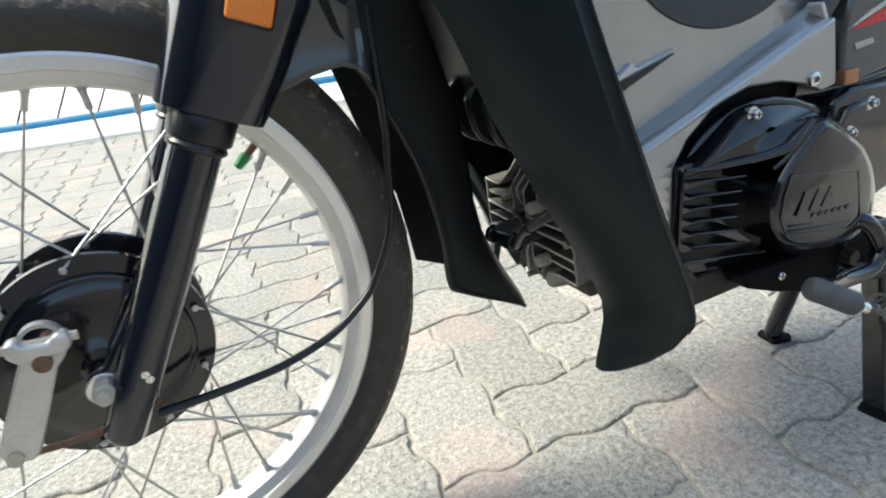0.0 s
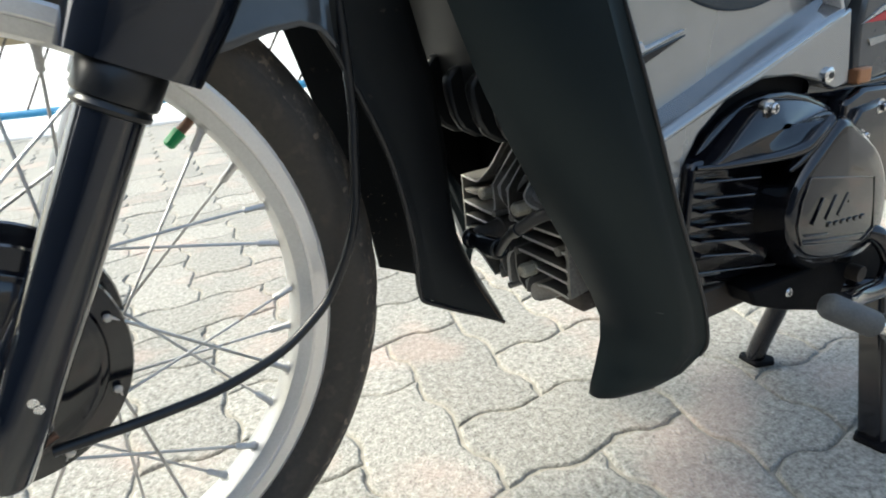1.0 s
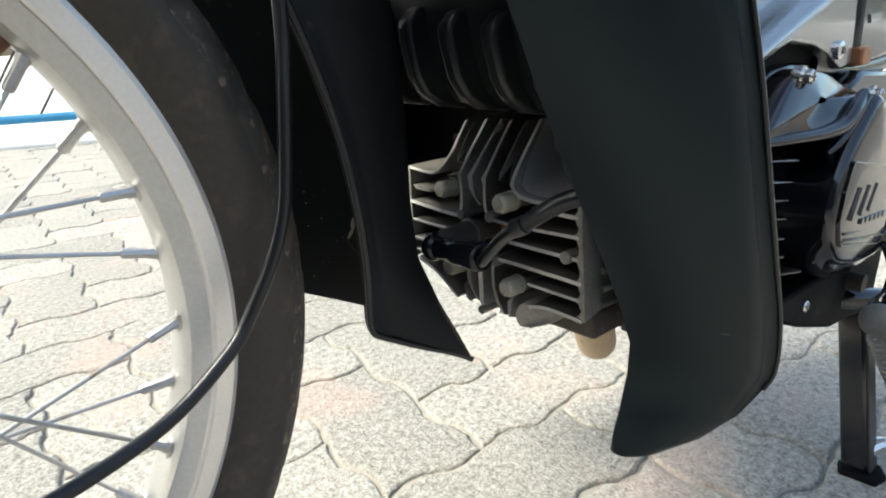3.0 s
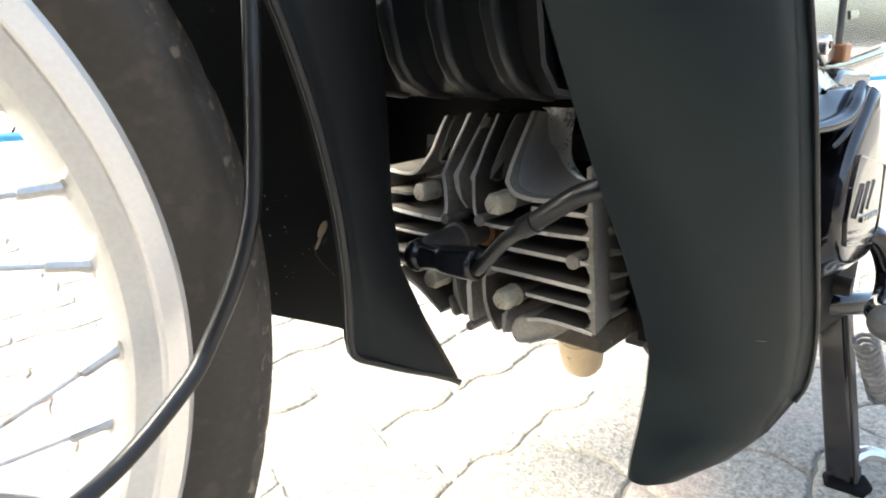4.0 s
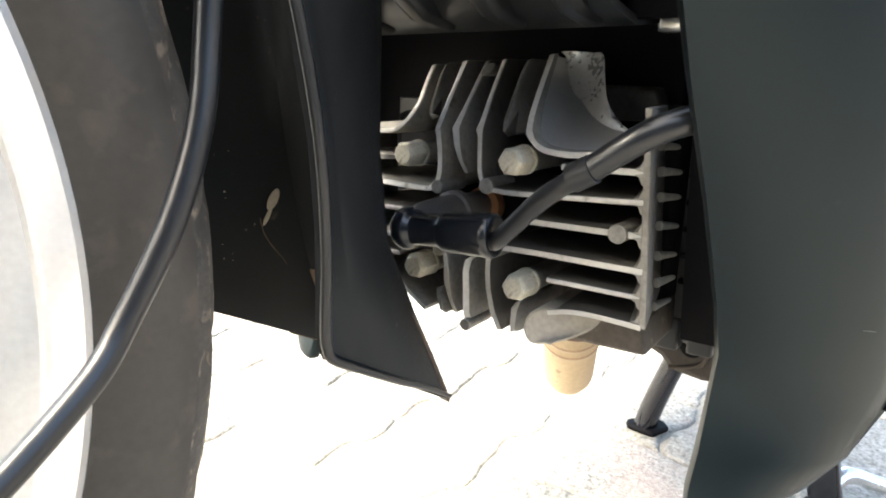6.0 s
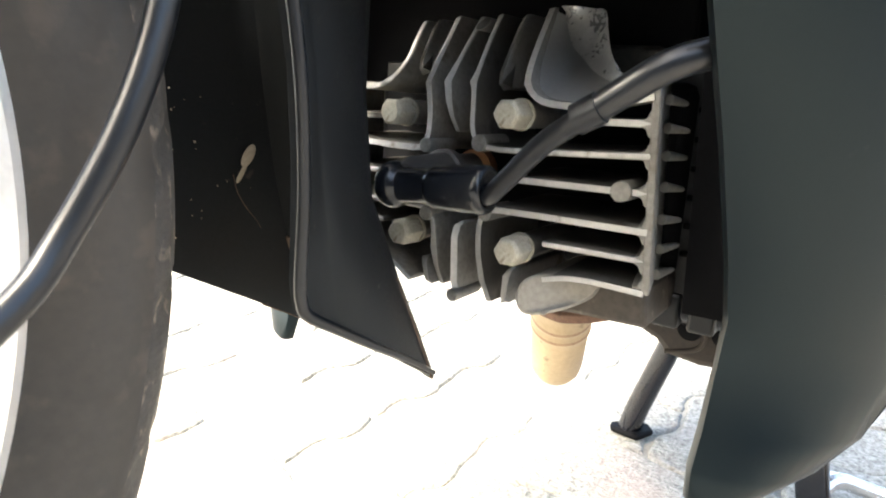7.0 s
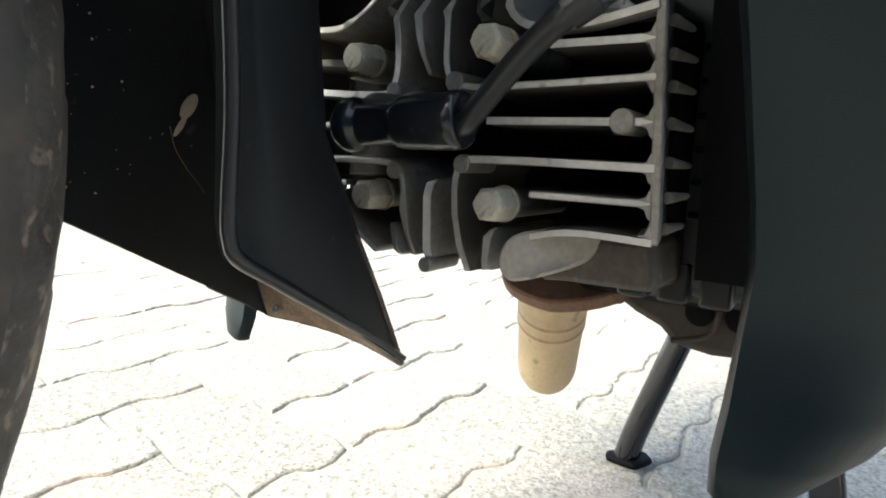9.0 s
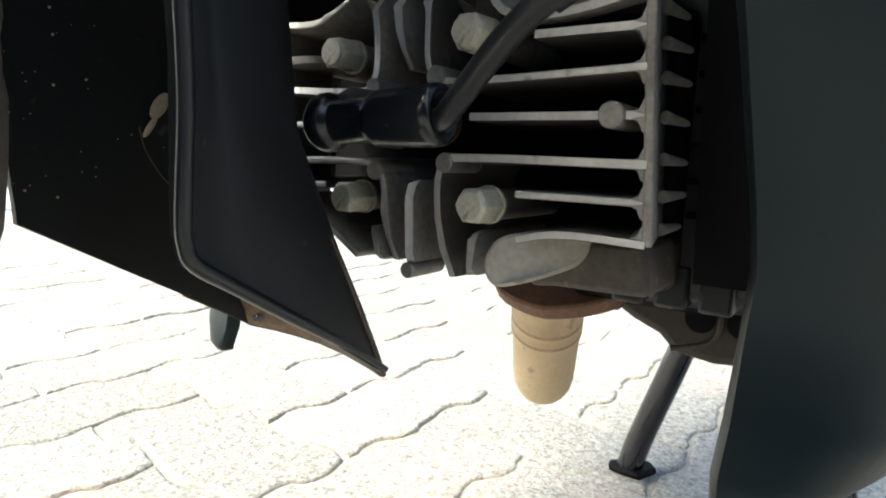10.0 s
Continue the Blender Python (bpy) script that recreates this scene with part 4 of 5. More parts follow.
    # left cover: a back plate, a slanted upper facet, a deep dome, cooling ribs
    body = [(0.4987, 0.3541), (0.5014, 0.3639), (0.5140, 0.3764), (0.5321, 0.3877), (0.5579, 0.3975), (0.5860, 0.4008), (0.6116, 0.3992), (0.6386, 0.3921), (0.6715, 0.3776), (0.6979, 0.3619), (0.7218, 0.3421),
            (0.7428, 0.3192), (0.7580, 0.2865), (0.7500, 0.2525), (0.7200, 0.2340), (0.6600, 0.2330), (0.5888, 0.2300), (0.4960, 0.2450), (0.4992, 0.2612)]
    cov = part("left_cover", slab(body, 1, -0.1520, -0.120, 0.002), case_paint, eng, "glossy black left engine cover", bevel=0.004, segments=3)
    rib_bed = [(0.4835, 0.3590), (0.4900, 0.3620), (0.5500, 0.3580), (0.5700, 0.3440), (0.5660, 0.3020), (0.5900, 0.2560), (0.5700, 0.2480), (0.4760, 0.2660)]
    part("rib_bed", slab(rib_bed, 1, -0.1640, -0.140), case_paint, cov, bevel=0.004)
    facet = [(0.4971, -0.1720, 0.3599), (0.5103, -0.1730, 0.3664), (0.5318, -0.1700, 0.3800), (0.5537, -0.1670, 0.3919), (0.5734, -0.1660, 0.3956), (0.5898, -0.1660, 0.3941), (0.6134, -0.1660, 0.3896),
             (0.6380, -0.1680, 0.3804), (0.6349, -0.1780, 0.3769), (0.6141, -0.1880, 0.3769), (0.5956, -0.1900, 0.3680), (0.5806, -0.1900, 0.3603), (0.5579, -0.1840, 0.3570), (0.5339, -0.1780, 0.3563)]
    rows = []
    mid = sum((Vector(p) for p in facet), Vector()) / len(facet) + Vector((0, -0.0015, 0.002))
    ring3 = smooth_path(facet + facet[:1], 4)
    for f, dy in ((1.02, 0.040), (1.02, 0.004), (1.0, 0.0008), (0.975, -0.0008), (0.94, -0.0012), (0.5, -0.0015), (0.1, -0.0016)):
        rows.append([mid + (p - mid) * f + Vector((0, dy, 0)) for p in ring3])
    part("upper_facet", sheet(rows), case_paint, cov, "glossy black raised upper facet", sharp=50)
    part("cross_rib", hose([(0.4856, -0.166, 0.3586), (0.5081, -0.174, 0.3575), (0.5305, -0.181, 0.3577), (0.5543, -0.187, 0.3579), (0.578, -0.191, 0.3607), (0.5917, -0.192, 0.3689), (0.61, -0.191, 0.3788)],
                           [0.0020, 0.0028, 0.0034, 0.0042, 0.0052, 0.0052, 0.0036], 12), case_paint, cov)
    foot = [(0.6493, 0.3728), (0.6202, 0.3578), (0.5889, 0.3382), (0.5671, 0.3247), (0.5617, 0.3027), (0.5675, 0.2779), (0.5846, 0.2571), (0.6177, 0.2366), (0.6560, 0.2256), (0.7004, 0.2179), (0.7309, 0.2249),
            (0.7430, 0.2410), (0.7427, 0.2700), (0.7365, 0.2965), (0.7198, 0.3234), (0.6935, 0.3469), (0.6710, 0.3626)]
    face = [(0.6134, 0.3780), (0.5932, 0.3643), (0.5702, 0.3442), (0.5589, 0.3262), (0.5546, 0.3059), (0.5602, 0.2877), (0.5762, 0.2702), (0.6021, 0.2598), (0.6343, 0.2532), (0.6656, 0.2508), (0.6832, 0.2564),
            (0.6914, 0.2691), (0.6929, 0.2907), (0.6876, 0.3129), (0.6723, 0.3380), (0.6524, 0.3557), (0.6307, 0.3701)]
    low, high = [Vector((x, -0.170, z)) for x, z in smooth_ring(foot)], [Vector((x, -0.196, z)) for x, z in smooth_ring(face)]
    mid = sum(high, Vector()) / len(high)
    dome = [[p + Vector((0, 0.020, 0)) for p in low], low]
    dome += [[p.lerp(q, f) + Vector((0, -0.0035 * math.sin(math.pi * f), 0)) for p, q in zip(low, high)] for f in (0.15, 0.35, 0.55, 0.75, 0.9)]
    dome += [[mid + (q - mid) * f + Vector((0, dy, 0)) for q in high] for f, dy in ((1.0, 0.0), (0.985, -0.0026), (0.955, -0.0046), (0.90, -0.0058), (0.6, -0.0072), (0.25, -0.0078), (0.02, -0.0080))]
    dome_ob = part("generator_dome", sheet([r + r[:1] for r in dome]), case_paint, cov, "glossy black domed cover", sharp=45)
    part("dome_ridge", hose([(0.5666, -0.188, 0.3436), (0.5754, -0.191, 0.3500), (0.5875, -0.193, 0.3613), (0.6075, -0.194, 0.3771)], [0.0026, 0.0038, 0.0042, 0.0030], 12), case_paint, cov)
    ribs = ((0.4842, 0.3489, 0.5435, 0.3429), (0.4855, 0.3356, 0.5385, 0.3299), (0.4855, 0.3244, 0.5342, 0.3188), (0.4855, 0.3121, 0.5347, 0.3066), (0.4855, 0.3001, 0.5353, 0.2931), (0.4856, 0.2878, 0.5387, 0.2796),
            (0.4755, 0.2753, 0.5721, 0.2598))
    for x0, z0, x1, z1 in ribs:
        bm = slab([(x0, z0 - 0.0009), (x0 + 0.004, z0 - 0.0012), (x1 - 0.003, z1 - 0.0015), (x1, z1), (x1 - 0.003, z1 + 0.0013), (x0 + 0.004, z0 + 0.0010)], 1, -0.174, -0.155)
        for v in bm.verts:
            if v.co.y < -0.17:
                v.co.y -= 0.008 * (v.co.x - x0) / (x1 - x0)
        part("cooling_rib", bm, case_paint, cov, bevel=0.0012)
    # raised plate whose lettering stands as plain bars
    def stroke(name, a, b, r, mat, y=-0.2035):
        """A raised bar from a to b on the dome's face."""
        a, b = Vector((a[0], y, a[1])), Vector((b[0], y, b[1]))
        d = (b - a).normalized()
        n = Vector((-d.z, 0, d.x)) * r
        part(name, slab([((p + q).x, (p + q).z) for p, q in ((a, n), (b, n), (b, -n), (a, -n))], 1, y - 0.0008, y + 0.006), mat, dome_ob, bevel=0.0005)
    plate = [(0.5640, 0.3211), (0.5724, 0.3393), (0.6620, 0.3210), (0.6720, 0.2720), (0.6560, 0.2640), (0.5700, 0.2830), (0.5620, 0.3003)]
    for a, b in zip(plate, plate[1:] + plate[:1]):
        stroke("plate_edge", a, b, 0.0009, case_paint, -0.2030)
    for x, w in ((0.5800, 0.0030), (0.5980, 0.0046), (0.6140, 0.0046)):
        stroke("letter_bar", (x, 0.2985), (x + 0.0110, 0.3190 - 0.1 * (x - 0.58)), w * 0.5, case_paint, -0.2042)
    for k in range(6):
        stroke("letter_bar", (0.6007 + 0.0093 * k, 0.2930 - 0.0009 * k), (0.6062 + 0.0093 * k, 0.2931 - 0.0009 * k), 0.0018, case_paint, -0.2042)
    for a, b in (((0.5685, 0.2863), (0.6600, 0.2700)), ((0.5724, 0.2905), (0.6041, 0.2850))):
        stroke("letter_line", a, b, 0.0006, case_paint, -0.2040)
    for x, z, y in ((0.5610, 0.3925, -0.176), (0.6976, 0.3440, -0.174), (0.7357, 0.3651, -0.168), (0.5990, 0.2225, -0.180)):
        s = part("cover_screw", rod((x, y, z), (x, y + 0.012, z), 0.0046, n=18, rings=((0, 0.8), (0.1, 1), (0.5, 1), (0.52, 1.5), (0.7, 1.5), (1, 1.4))), chrome, cov, "bright cross-head screw", sharp=30)
        for a, b in ((0.0030, 0.0006), (0.0006, 0.0030)):
            part("slot", box((x - a, y - 0.0003, z - b), (x + a, y + 0.001, z + b)), boot, s)
    part("rear_case", slab([(0.6769, 0.2909), (0.6810, 0.3763), (0.7099, 0.3857), (0.8111, 0.3781), (0.8053, 0.2676), (0.7337, 0.2514)], 1, -0.1600, -0.1000), case_paint, eng, bevel=0.004)
    part("case_web", slab([(0.6795, 0.3430), (0.6970, 0.3687), (0.7255, 0.3700), (0.7201, 0.3419), (0.7112, 0.3261)], 1, -0.1660, -0.1580), case_paint, eng, bevel=0.003)
    part("gear_shaft", rod((0.6922, -0.1900, 0.2159), (0.6910, -0.1200, 0.2174), 0.008, n=16), grime, eng)
    part("lower_bracket", slab([(0.5441, 0.2414), (0.5534, 0.2233), (0.5978, 0.2043), (0.6650, 0.1809), (0.7168, 0.1736), (0.7714, 0.1624), (0.7799, 0.2295)], 1, -0.1780, -0.1520), case_matt, eng, bevel=0.003)
    return eng


engine()


# ---- frame panels ----
def panels():
    low = [(0.4105, 0.3683), (0.4478, 0.3810), (0.5544, 0.4155), (0.6808, 0.4575), (0.6903, 0.3916), (0.6692, 0.3890), (0.6434, 0.4012), (0.6121, 0.4093), (0.5701, 0.4125), (0.5286, 0.4020), (0.4983, 0.3808), (0.4827, 0.3582),
           (0.4782, 0.2409), (0.4324, 0.2493)]
    side = part("side_panel", slab(low, 1, -0.1560, -0.136), grey_panel, bike, "dark grey painted frame side panel", bevel=0.003)
    low_a, low_b = Vector((0.4160, -0.1560, 0.3678)), Vector((0.6660, -0.1560, 0.4498))
    top_a, top_b = Vector((0.4300, -0.1300, 0.3840)), Vector((0.6886, -0.1300, 0.4728))
    bulge = ((0.0, 0.0), (0.10, 0.0030), (0.25, 0.0044), (0.45, 0.0042), (0.62, 0.0030), (0.80, 0.0016), (1.0, 0.0))
    band = [[low_a.lerp(low_b, k / 12).lerp(top_a.lerp(top_b, k / 12), s) + Vector((0, -d, d * 0.4)) for s, d in bulge] for k in range(13)]
    # Near-black strip added over the panel's grey front edge to darken it.
    part("dark_edge_strip", slab([(0.4084, 0.3684), (0.4303, 0.2494), (0.4314, 0.2493), (0.4094, 0.3684)], 1, -0.1556, -0.1350), case_matt, side)
    part("crease", sheet(band, 0.003), grey_panel, side, sharp=70)
    up = [(0.4160, 0.3800), (0.4616, 0.3915), (0.5723, 0.4295), (0.6889, 0.4696), (0.7041, 0.4900), (0.7111, 0.7000), (0.4160, 0.7000)]
    upper = part("upper_panel", slab(up, 1, -0.1310, -0.115), grey_panel, bike, "dark grey painted upper frame cover", bevel=0.003)
    oval = [(0.5691 + 0.1153 * math.cos(a), 0.5592 + 0.0942 * math.sin(a)) for a in [2 * math.pi * k / 48 for k in range(48)]]
    part("oval_inset", slab(oval, 1, -0.1340, -0.128), blue_panel, upper, "dark bluish oval inset", bevel=0.002)
    part("trim_blade", slab([(0.4353, 0.4399), (0.5038, 0.4578), (0.4619, 0.4490), (0.4577, 0.4546)], 1, -0.1355, -0.1300), silver_decal, upper, "silver blade-shaped trim", bevel=0.0008)
    part("trim_slot", slab([(0.4362, 0.4377), (0.5057, 0.4534), (0.4391, 0.4289)], 1, -0.1335, -0.1300), boot, upper)
    part("panel_screw", rod((0.6545, -0.1600, 0.4040), (0.6545, -0.1520, 0.4040), 0.0068, n=20, rings=((0, 0.7), (0.15, 1), (1, 1))), chrome, side, "bright button-head screw")
    part("socket", rod((0.6545, -0.1608, 0.4040), (0.6545, -0.1575, 0.4040), 0.003, n=6), boot, side)
    part("joint_cap", slab([(0.6653, 0.4677), (0.6752, 0.4503), (0.7014, 0.4797), (0.6944, 0.4907)], 1, -0.1525, -0.1380), blue_panel, bike, "dark blue plastic joint cap", bevel=0.003)
    part("joint_edge", slab([(0.6612, 0.4699), (0.6731, 0.4471), (0.6764, 0.4491), (0.6656, 0.4720)], 1, -0.1540, -0.1380), silver_decal, bike, bevel=0.001)
    tail = part("tail_panel", slab([(0.6946, 0.3883), (0.6906, 0.4388), (0.6961, 0.4649), (0.7618, 0.5532), (0.9124, 0.5919), (0.9018, 0.4019), (0.7538, 0.3931)], 1, -0.1580, -0.1360), skirt_paint, bike, "glossy black tail panel with red stripe", bevel=0.004)
    part("red_stripe", slab([(0.6972, 0.4423), (0.7250, 0.4494), (0.7518, 0.4572), (0.8433, 0.4876), (0.8415, 0.4539), (0.7543, 0.4434), (0.7247, 0.4416)], 1, -0.1592, -0.1579), red_decal, tail, "red sticker stripe")
    part("silver_stripe", slab([(0.6930, 0.4418), (0.6973, 0.4433), (0.7251, 0.4505), (0.7519, 0.4582), (0.8434, 0.4897), (0.8438, 0.4971), (0.7500, 0.4630), (0.7168, 0.4528)], 1, -0.1594, -0.1579), silver_decal, tail, "silver sticker stripe")
    part("silver_stripe", slab([(0.7050, 0.4279), (0.7089, 0.4215), (0.7343, 0.4240), (0.7314, 0.4293)], 1, -0.1592, -0.1579), grey_panel, tail)
    part("copper_spot", box((0.6929, -0.162, 0.3903), (0.7126, -0.151, 0.4045)), copper, tail, "small copper-coloured spot on the tail panel", bevel=0.002)
    part("seat_rail", hose([(0.6443, -0.1380, 0.3939), (0.7276, -0.1400, 0.3845), (0.8956, -0.1430, 0.3926)], 0.010, 12), paint, bike)


def far_light_blocks():
    """Added far side and lid that keep sun and sky out of the frame."""
    part("far_light_block", slab([(0.40, 0.64), (0.40, 0.36), (0.46, 0.27), (0.70, 0.27), (0.74, 0.40), (0.74, 0.64)], 1, 0.110, 0.125), case_matt, bike, bevel=0.003)
    part("top_light_block", slab([(-0.112, 0.635), (0.11, 0.635), (0.11, 0.64), (-0.112, 0.64)], 0, 0.38, 0.74), plastic, bike)


panels()
far_light_blocks()


# ---- stand, footrest, spring ----
def stand():
    lean = Matrix(((1, 0, 0.12, 0), (0, 1, 0.20, 0), (0, 0, 1, 0), (0, 0, 0, 1)))
    leg = moved(slab([(0.7430, 0.004), (0.7680, 0.004), (0.7670, 0.200), (0.7440, 0.200)], 1, -0.2090, -0.1850), lean)
    st = part("stand_leg", leg, case_paint, bike, "black box-section centre stand leg", bevel=0.003)
    # Brighter lighting on the leg's near face, put into a paler thin plate.
    part("lit_side_plate", moved(slab([(0.7460, 0.006), (0.7660, 0.006), (0.7650, 0.196), (0.7460, 0.196)], 1, -0.2110, -0.2085), lean), dusty_boot, st, "near face of the black stand leg, brightened by a paler plate", bevel=0.001)
    part("stand_foot", slab([(0.736, -0.218), (0.733, -0.186), (0.750, -0.180), (0.762, -0.186), (0.770, -0.212), (0.754, -0.222)], 2, 0.0, 0.007), case_matt, st, bevel=0.003)
    part("kick_tang", hose([(0.760, -0.198, 0.018), (0.776, -0.210, 0.026), (0.788, -0.230, 0.020), (0.794, -0.256, 0.018), (0.808, -0.283, 0.032), (0.83, -0.298, 0.05)], 0.0075, 10), chrome, st, "bright steel kick tang")
    far = part("stand_leg", hose([(0.791, -0.022, 0.006), (0.791, -0.031, 0.040), (0.790, -0.057, 0.120), (0.790, -0.080, 0.195)], 0.0120, 14), case_paint, bike, "black steel centre stand leg", sharp=50)
    part("stand_foot", slab([(0.776, -0.036), (0.779, -0.006), (0.790, -0.002), (0.806, -0.014), (0.812, -0.036), (0.800, -0.046)], 2, 0.0, 0.007), case_matt, far, bevel=0.003)
    part("cross_tube", rod((0.770, -0.160, 0.198), (0.790, 0.05, 0.198), 0.012, n=18), paint, st)
    coil = []
    a, b = Vector((0.7202, -0.2010, 0.1623)), Vector((0.8057, -0.2090, 0.0713))
    d = (b - a).normalized()
    s1, s2 = d.orthogonal().normalized(), d.cross(d.orthogonal().normalized())
    for k in range(12 * 8 + 1):
        f = k / (12 * 8)
        coil.append(a.lerp(b, f) + 0.0088 * (s1 * math.cos(2 * math.pi * k / 8) + s2 * math.sin(2 * math.pi * k / 8)))
    part("stand_spring", hose(coil, 0.0021, 6, 0), worn_steel, st, "dark coil spring")
    bar = part("footrest_bar", hose([(0.6587, -0.1310, 0.1979), (0.6995, -0.1790, 0.1969), (0.7498, -0.2010, 0.1892), (0.8002, -0.2060, 0.1878)], 0.010, 14), case_paint, bike, "black footrest bar")
    part("gear_pedal_rubber", rod((0.5693, -0.2280, 0.2399), (0.6178, -0.2480, 0.2103), 0.0112, n=20, rings=((0, 0.6), (0.04, 0.88), (0.10, 1), (0.8, 1.03), (0.86, 0.98), (0.88, 0.7), (0.90, 0.55), (1, 0.35))),
         grey_rubber, bar, "worn grey rubber pedal end", sharp=40)
    part("gear_lever", hose([(0.5864, -0.2310, 0.2374), (0.6110, -0.2230, 0.2270), (0.6408, -0.2160, 0.2194), (0.6799, -0.2140, 0.2165), (0.6960, -0.2110, 0.2351), (0.6830, -0.2010, 0.2625), (0.6626, -0.1810, 0.2665)], 0.0085, 12), case_paint, bar)
    part("peg_tip", rod((0.6163, -0.2475, 0.2111), (0.6222, -0.2500, 0.2076), 0.0052, n=12), chrome, bar, "bare steel tip")
    part("coil_hose", hose([(0.7007, -0.1660, 0.2259), (0.7217, -0.1760, 0.2401), (0.7518, -0.1810, 0.2343), (0.7924, -0.1810, 0.2383)], 0.006, 10), boot, bike)


stand()

# ---- ground: a sand bed, interlocking pavers in a herringbone, kerb and concrete beyond ----
ground_rows = [[Vector((x, y, -0.016)) for x in (-40, -3, 6, 40)] for y in (-40, -3, 5, 60)]
ground = part("ground", sheet(ground_rows), joint_sand)
tagged(ground, "brown joint sand bed under the pavers", "ground", kind="structure")
pavement = part("pavement", sheet([[Vector((x, y, -0.0042)), Vector((x, 3.45 - 0.466 * x, -0.0042))] for x, y in ((-5, -0.80), (6, -0.80))]), joint_sand)
tagged(pavement, "grey interlocking concrete block paving with sandy joints", "pavement", kind="structure")

# Unseen darker ground added behind the camera so upright faces reflect less.
road = part("road", sheet([[Vector((x, -7.2, -0.001)), Vector((x, -0.86, -0.001))] for x in (-14, 16)]), asphalt)
tagged(road, "unseen grey asphalt added behind the camera to shape reflections", "road", kind="structure")

U, GAP, TURNED = 0.1238, 0.0014, radians(-3.85)
WAVE = [(0.0, 0.0), (0.14, 0.45), (0.23, 1.0), (0.38, 1.0), (0.46, 0.55), (0.54, -0.55), (0.62, -1.0), (0.77, -1.0), (0.86, -0.45)]
AMP = 0.0072


def paver_outline(upright):
    """Corners of one zigzag paver, two units long and one wide, from its lower left corner; every joint follows the same wave."""
    w, h = (1, 2) if upright else (2, 1)
    pts = []
    for k in range(w):
        pts += [((k + t) * U, AMP * s) for t, s in WAVE]
    for k in range(h):
        pts += [(w * U + AMP * s, (k + t) * U) for t, s in WAVE]
    back = []
    for k in range(w):
        back += [((k + t) * U, h * U + AMP * s) for t, s in WAVE + ([(1.0, 0.0)] if k == w - 1 else [])]
    pts += back[::-1][:-1]
    side = []
    for k in range(h):
        side += [(AMP * s, (k + t) * U) for t, s in WAVE + ([(1.0, 0.0)] if k == h - 1 else [])]
    pts += side[::-1][:-1]
    return pts


def paver_mesh(upright, rnd):
    """Rings of corners from the bed up over the worn edge, and a top drawn to a spine along the paver's middle."""
    out = [Vector(p) for p in paver_outline(upright)]
    n = len(out)
    verts, faces = [], []
    chips = [rnd.uniform(-0.0010, 0.0012) if rnd.random() < 0.8 else rnd.uniform(0.001, 0.003) for _ in range(n)]
    for inset, z in ((GAP, -0.013), (GAP, -0.0044), (GAP + 0.0011, -0.0014), (GAP + 0.0028, -0.0002), (GAP + 0.0052, 0.0)):
        for k in range(n):
            e, f = (out[k] - out[k - 1]).normalized(), (out[(k + 1) % n] - out[k]).normalized()
            n1, n2 = Vector((-e.y, e.x)), Vector((-f.y, f.x))
            off = (n1 + n2) / max(0.5, 1 + n1.dot(n2)) * (inset + chips[k] * (1 if z > -0.01 else 0))
            p = out[k] + off
            verts.append((p.x, p.y, z + (rnd.uniform(-0.0007, 0.0002) if -0.01 < z < -0.001 else 0)))
    for i in range(4):
        faces += [(i * n + k, i * n + (k + 1) % n, (i + 1) * n + (k + 1) % n, (i + 1) * n + k) for k in range(n)]
    m = 9
    axis = 1 if upright else 0
    for q in range(m):
        along, across = (0.42 + 1.16 * q / (m - 1)) * U, 0.5 * U
        verts.append((across, along, 0.0) if upright else (along, across, 0.0))
    def near(k):
        f = (out[k % n][axis] / U - 0.42) / 1.16 * (m - 1)
        return min(m - 1, max(0, round(f)))
    for k in range(n):
        a, b = 4 * n + k, 4 * n + (k + 1) % n
        sa, sb = 5 * n + near(k), 5 * n + near(k + 1)
        faces.append((a, b, sa))
        step = 1 if sb > sa else -1
        while sa != sb:
            faces.append((b, sa + step, sa))
            sa += step
    return verts, faces


rnd = random.Random(5)
kinds = {}
for up in (0, 1):
    for v in range(6):
        verts, faces = paver_mesh(up, rnd)
        me = bpy.data.meshes.new("paver")
        me.from_pydata(verts, [], faces)
        me.materials.append(stone)
        me.shade_smooth()
        me.set_sharp_from_angle(angle=radians(50))
        kinds[up, v] = (me, verts, faces)
ORIGIN = Vector((0.3850, -0.0250, 0.0))
turn = Matrix.Rotation(TURNED, 4, "Z")
cells = []
for i in range(-42, 46):
    for j in range(-14, 46):
        k = (i - j) % 4
        if k in (0, 3):
            # 0 starts a paver that lies along x, 3 one that lies along y
            cells.append((1 if k == 3 else 0, turn @ Vector((i * U, j * U, 0)) + ORIGIN))
cells = [c for c in cells if -4.2 < c[1].x < 5.4 and -0.94 < c[1].y < 3.40 - 0.466 * c[1].x]
cells.sort(key=lambda c: (c[1] - Vector((0.62, 0.18, 0))).length)
rest_v, rest_f = [], []
for n, (up, p) in enumerate(cells):
    me, verts, faces = kinds[up, rnd.randrange(6)]
    lift = rnd.uniform(-0.0012, 0.0008)
    m = Matrix.Translation(p + Vector((0, 0, lift))) @ turn @ Matrix.Rotation(rnd.uniform(-0.006, 0.006), 4, "X") @ Matrix.Rotation(rnd.uniform(-0.005, 0.005), 4, "Y")
    if n < 300:
        ob = new("paver", me)
        ob.parent = pavement
        ob.matrix_parent_inverse = Matrix.Translation(-PLACE[pavement.name])
        ob.matrix_basis = m
    else:
        base = len(rest_v)
        rest_v += [m @ Vector(v) for v in verts]
        rest_f += [tuple(base + q for q in f) for f in faces]
me = bpy.data.meshes.new("far_pavers")
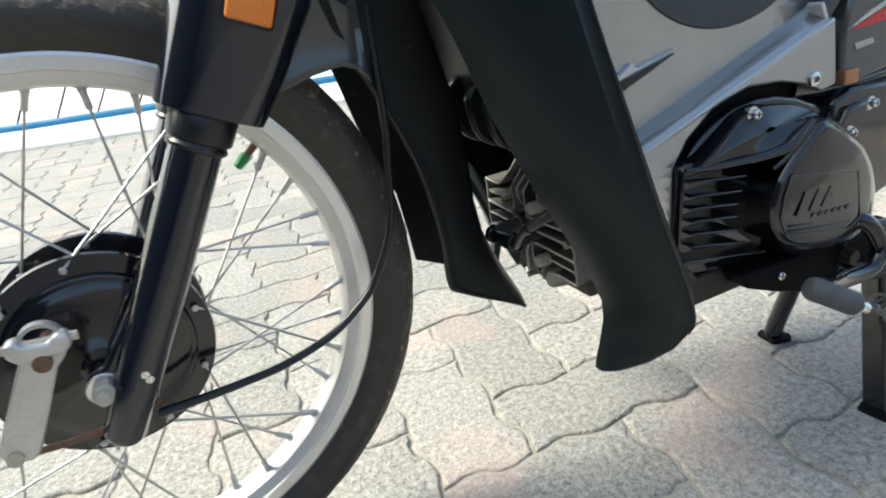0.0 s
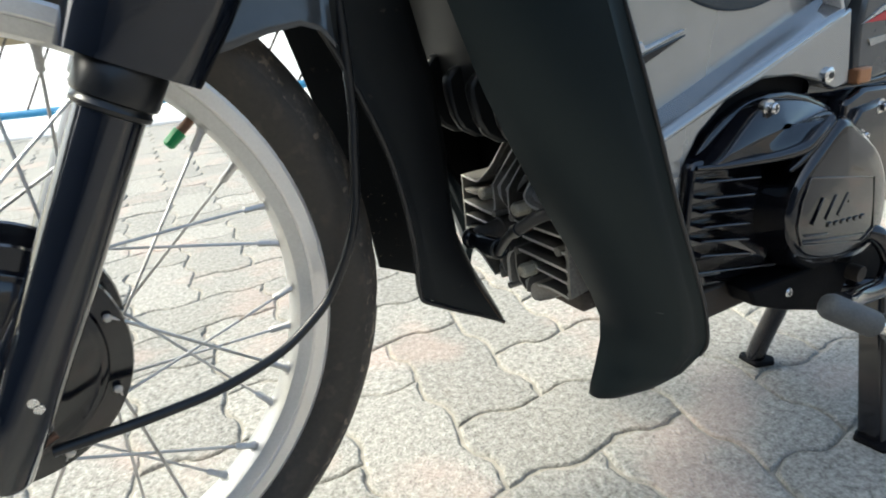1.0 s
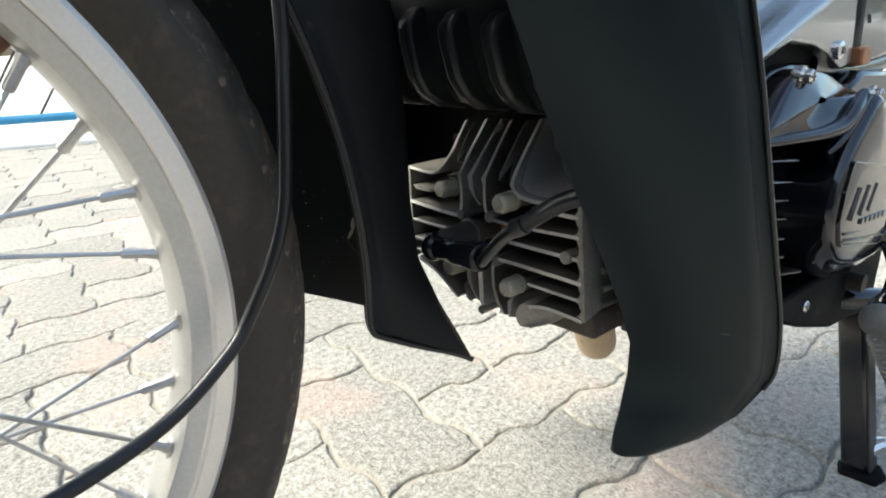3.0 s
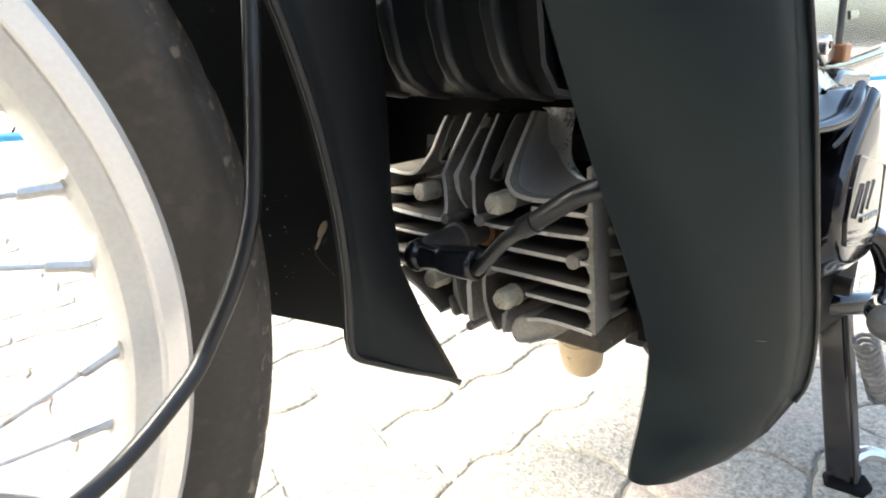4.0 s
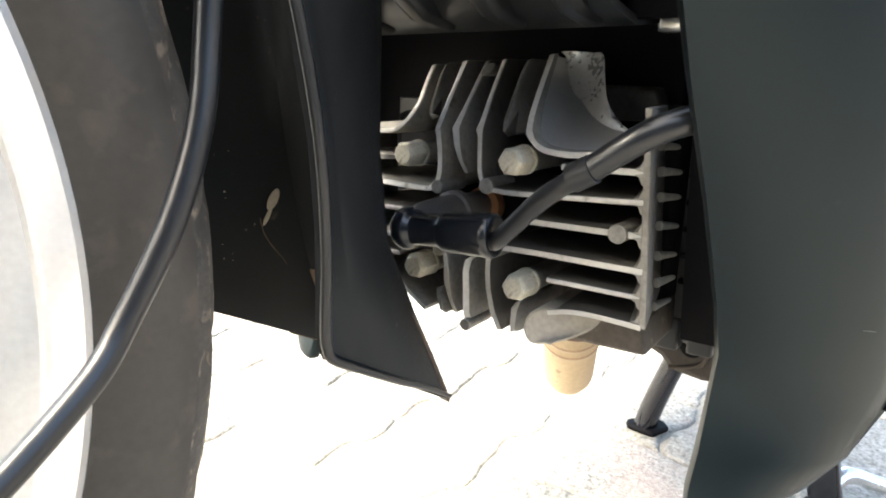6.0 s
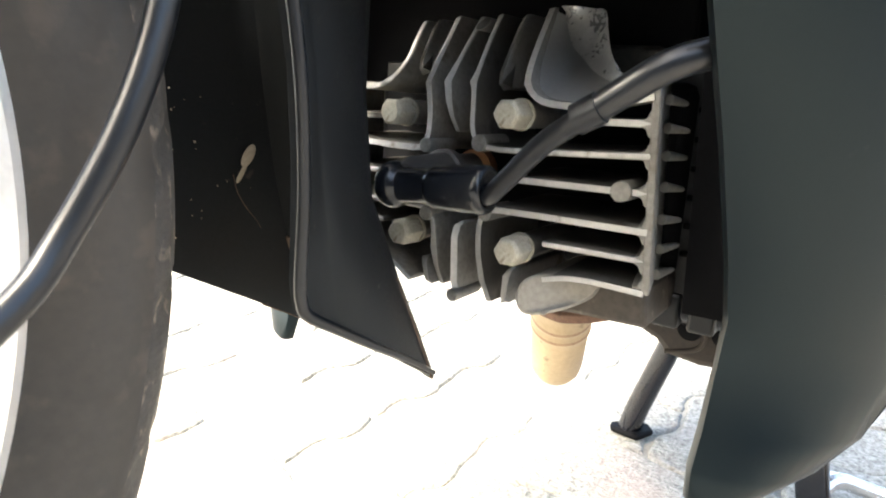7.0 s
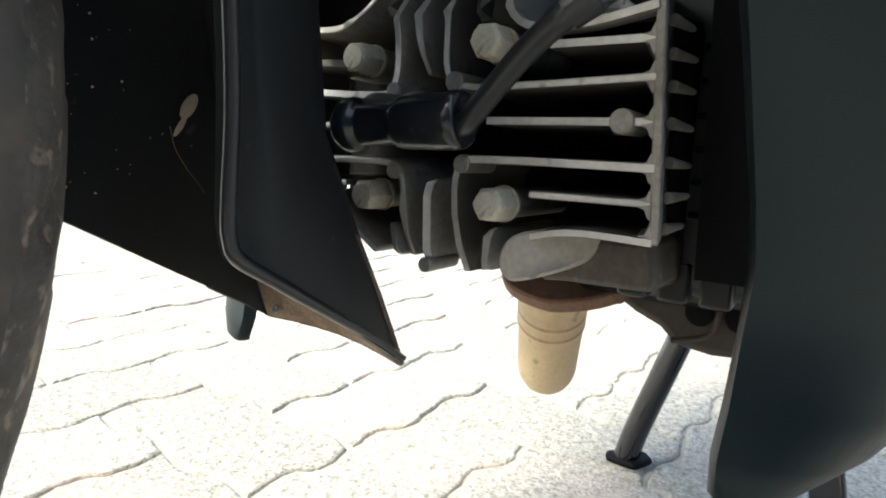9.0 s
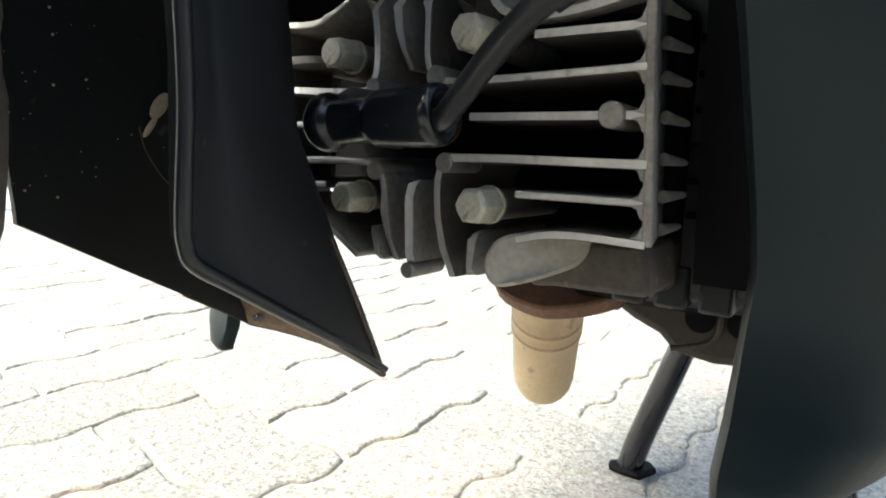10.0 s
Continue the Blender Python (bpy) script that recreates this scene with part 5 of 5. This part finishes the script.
me.from_pydata(rest_v, [], rest_f)
me.materials.append(stone)
rest = new("far_pavers", me)
rest.parent = pavement
rest.matrix_parent_inverse = Matrix.Translation(-PLACE[pavement.name])
tagged(rest, kind="stuff")

KERB = Matrix.Translation((0, 3.46, 0)) @ Matrix.Rotation(radians(-25), 4, "Z")
kerb = part("kerb", moved(box((-14, 0, -0.016), (14, 0.16, 0.022)), KERB), white_paint, bevel=0.012)
tagged(kerb, "white painted concrete kerb", "kerb", kind="structure")
apron = part("concrete_apron", moved(box((-40, 0.16, -0.016), (40, 60, 0.018)), KERB), pale_concrete)
tagged(apron, "pale sunlit concrete apron", "ground", kind="structure")
fence = thing("fence", KERB @ Vector((0, 0.06, 0.022)), "low blue pipe fence with thin slanted bars on a white kerb", "fence")
for z, r in ((0.125, 0.021), (0.56, 0.021)):
    part("rail", moved(rod((-9, 0.06, z), (9, 0.06, z), r, n=16), KERB), blue_paint, fence, "blue painted pipe rail")
for k in range(-36, 37):
    x = k * 0.24
    part("bar", moved(rod((x, 0.06, 0.12), (x + 0.30, 0.06, 0.56), 0.006, n=8), KERB), grime, fence)

# unseen wall added behind the camera to shape what the parts reflect
wall = part("reflection_wall", box((-14, -7.2, 1.05), (16, -7.0, 2.3)), brown_plaster)
tagged(wall, "unseen brownish wall added to shape reflections", "wall", kind="structure")
dado = part("reflection_wall_base", box((-14, -7.2, -0.016), (16, -6.98, 1.05)), plaster)
tagged(dado, "unseen grey wall base added to darken low reflections", "wall", kind="structure")

# Unseen dark wall, added so the leg shields reflect something dark.
side_wall = part("reflection_wall_side", box((-3.2, -7.0, -0.016), (-3.0, 0.6, 3.2)), dark_plaster)
tagged(side_wall, "unseen dark wall added to darken reflections", "wall", kind="structure")

leaf = bmesh.new()
lv = [[leaf.verts.new((-0.60 + 0.07 * (u - 0.5), 1.9 + 0.035 * (v - 1) * math.sin(math.pi * min(0.97, max(0.03, u))), 0.004 + 0.012 * abs(v - 1) + 0.006 * math.sin(5 * u)))
       for v in range(3)] for u in [q / 8 for q in range(9)]]
for a, b in zip(lv, lv[1:]):
    for q in range(2):
        leaf.faces.new((a[q], a[q + 1], b[q + 1], b[q]))
leaf_ob = part("dry_leaf", leaf, dry_leaf)
tagged(leaf_ob, "curled brown dry leaf on the paving", "leaf")
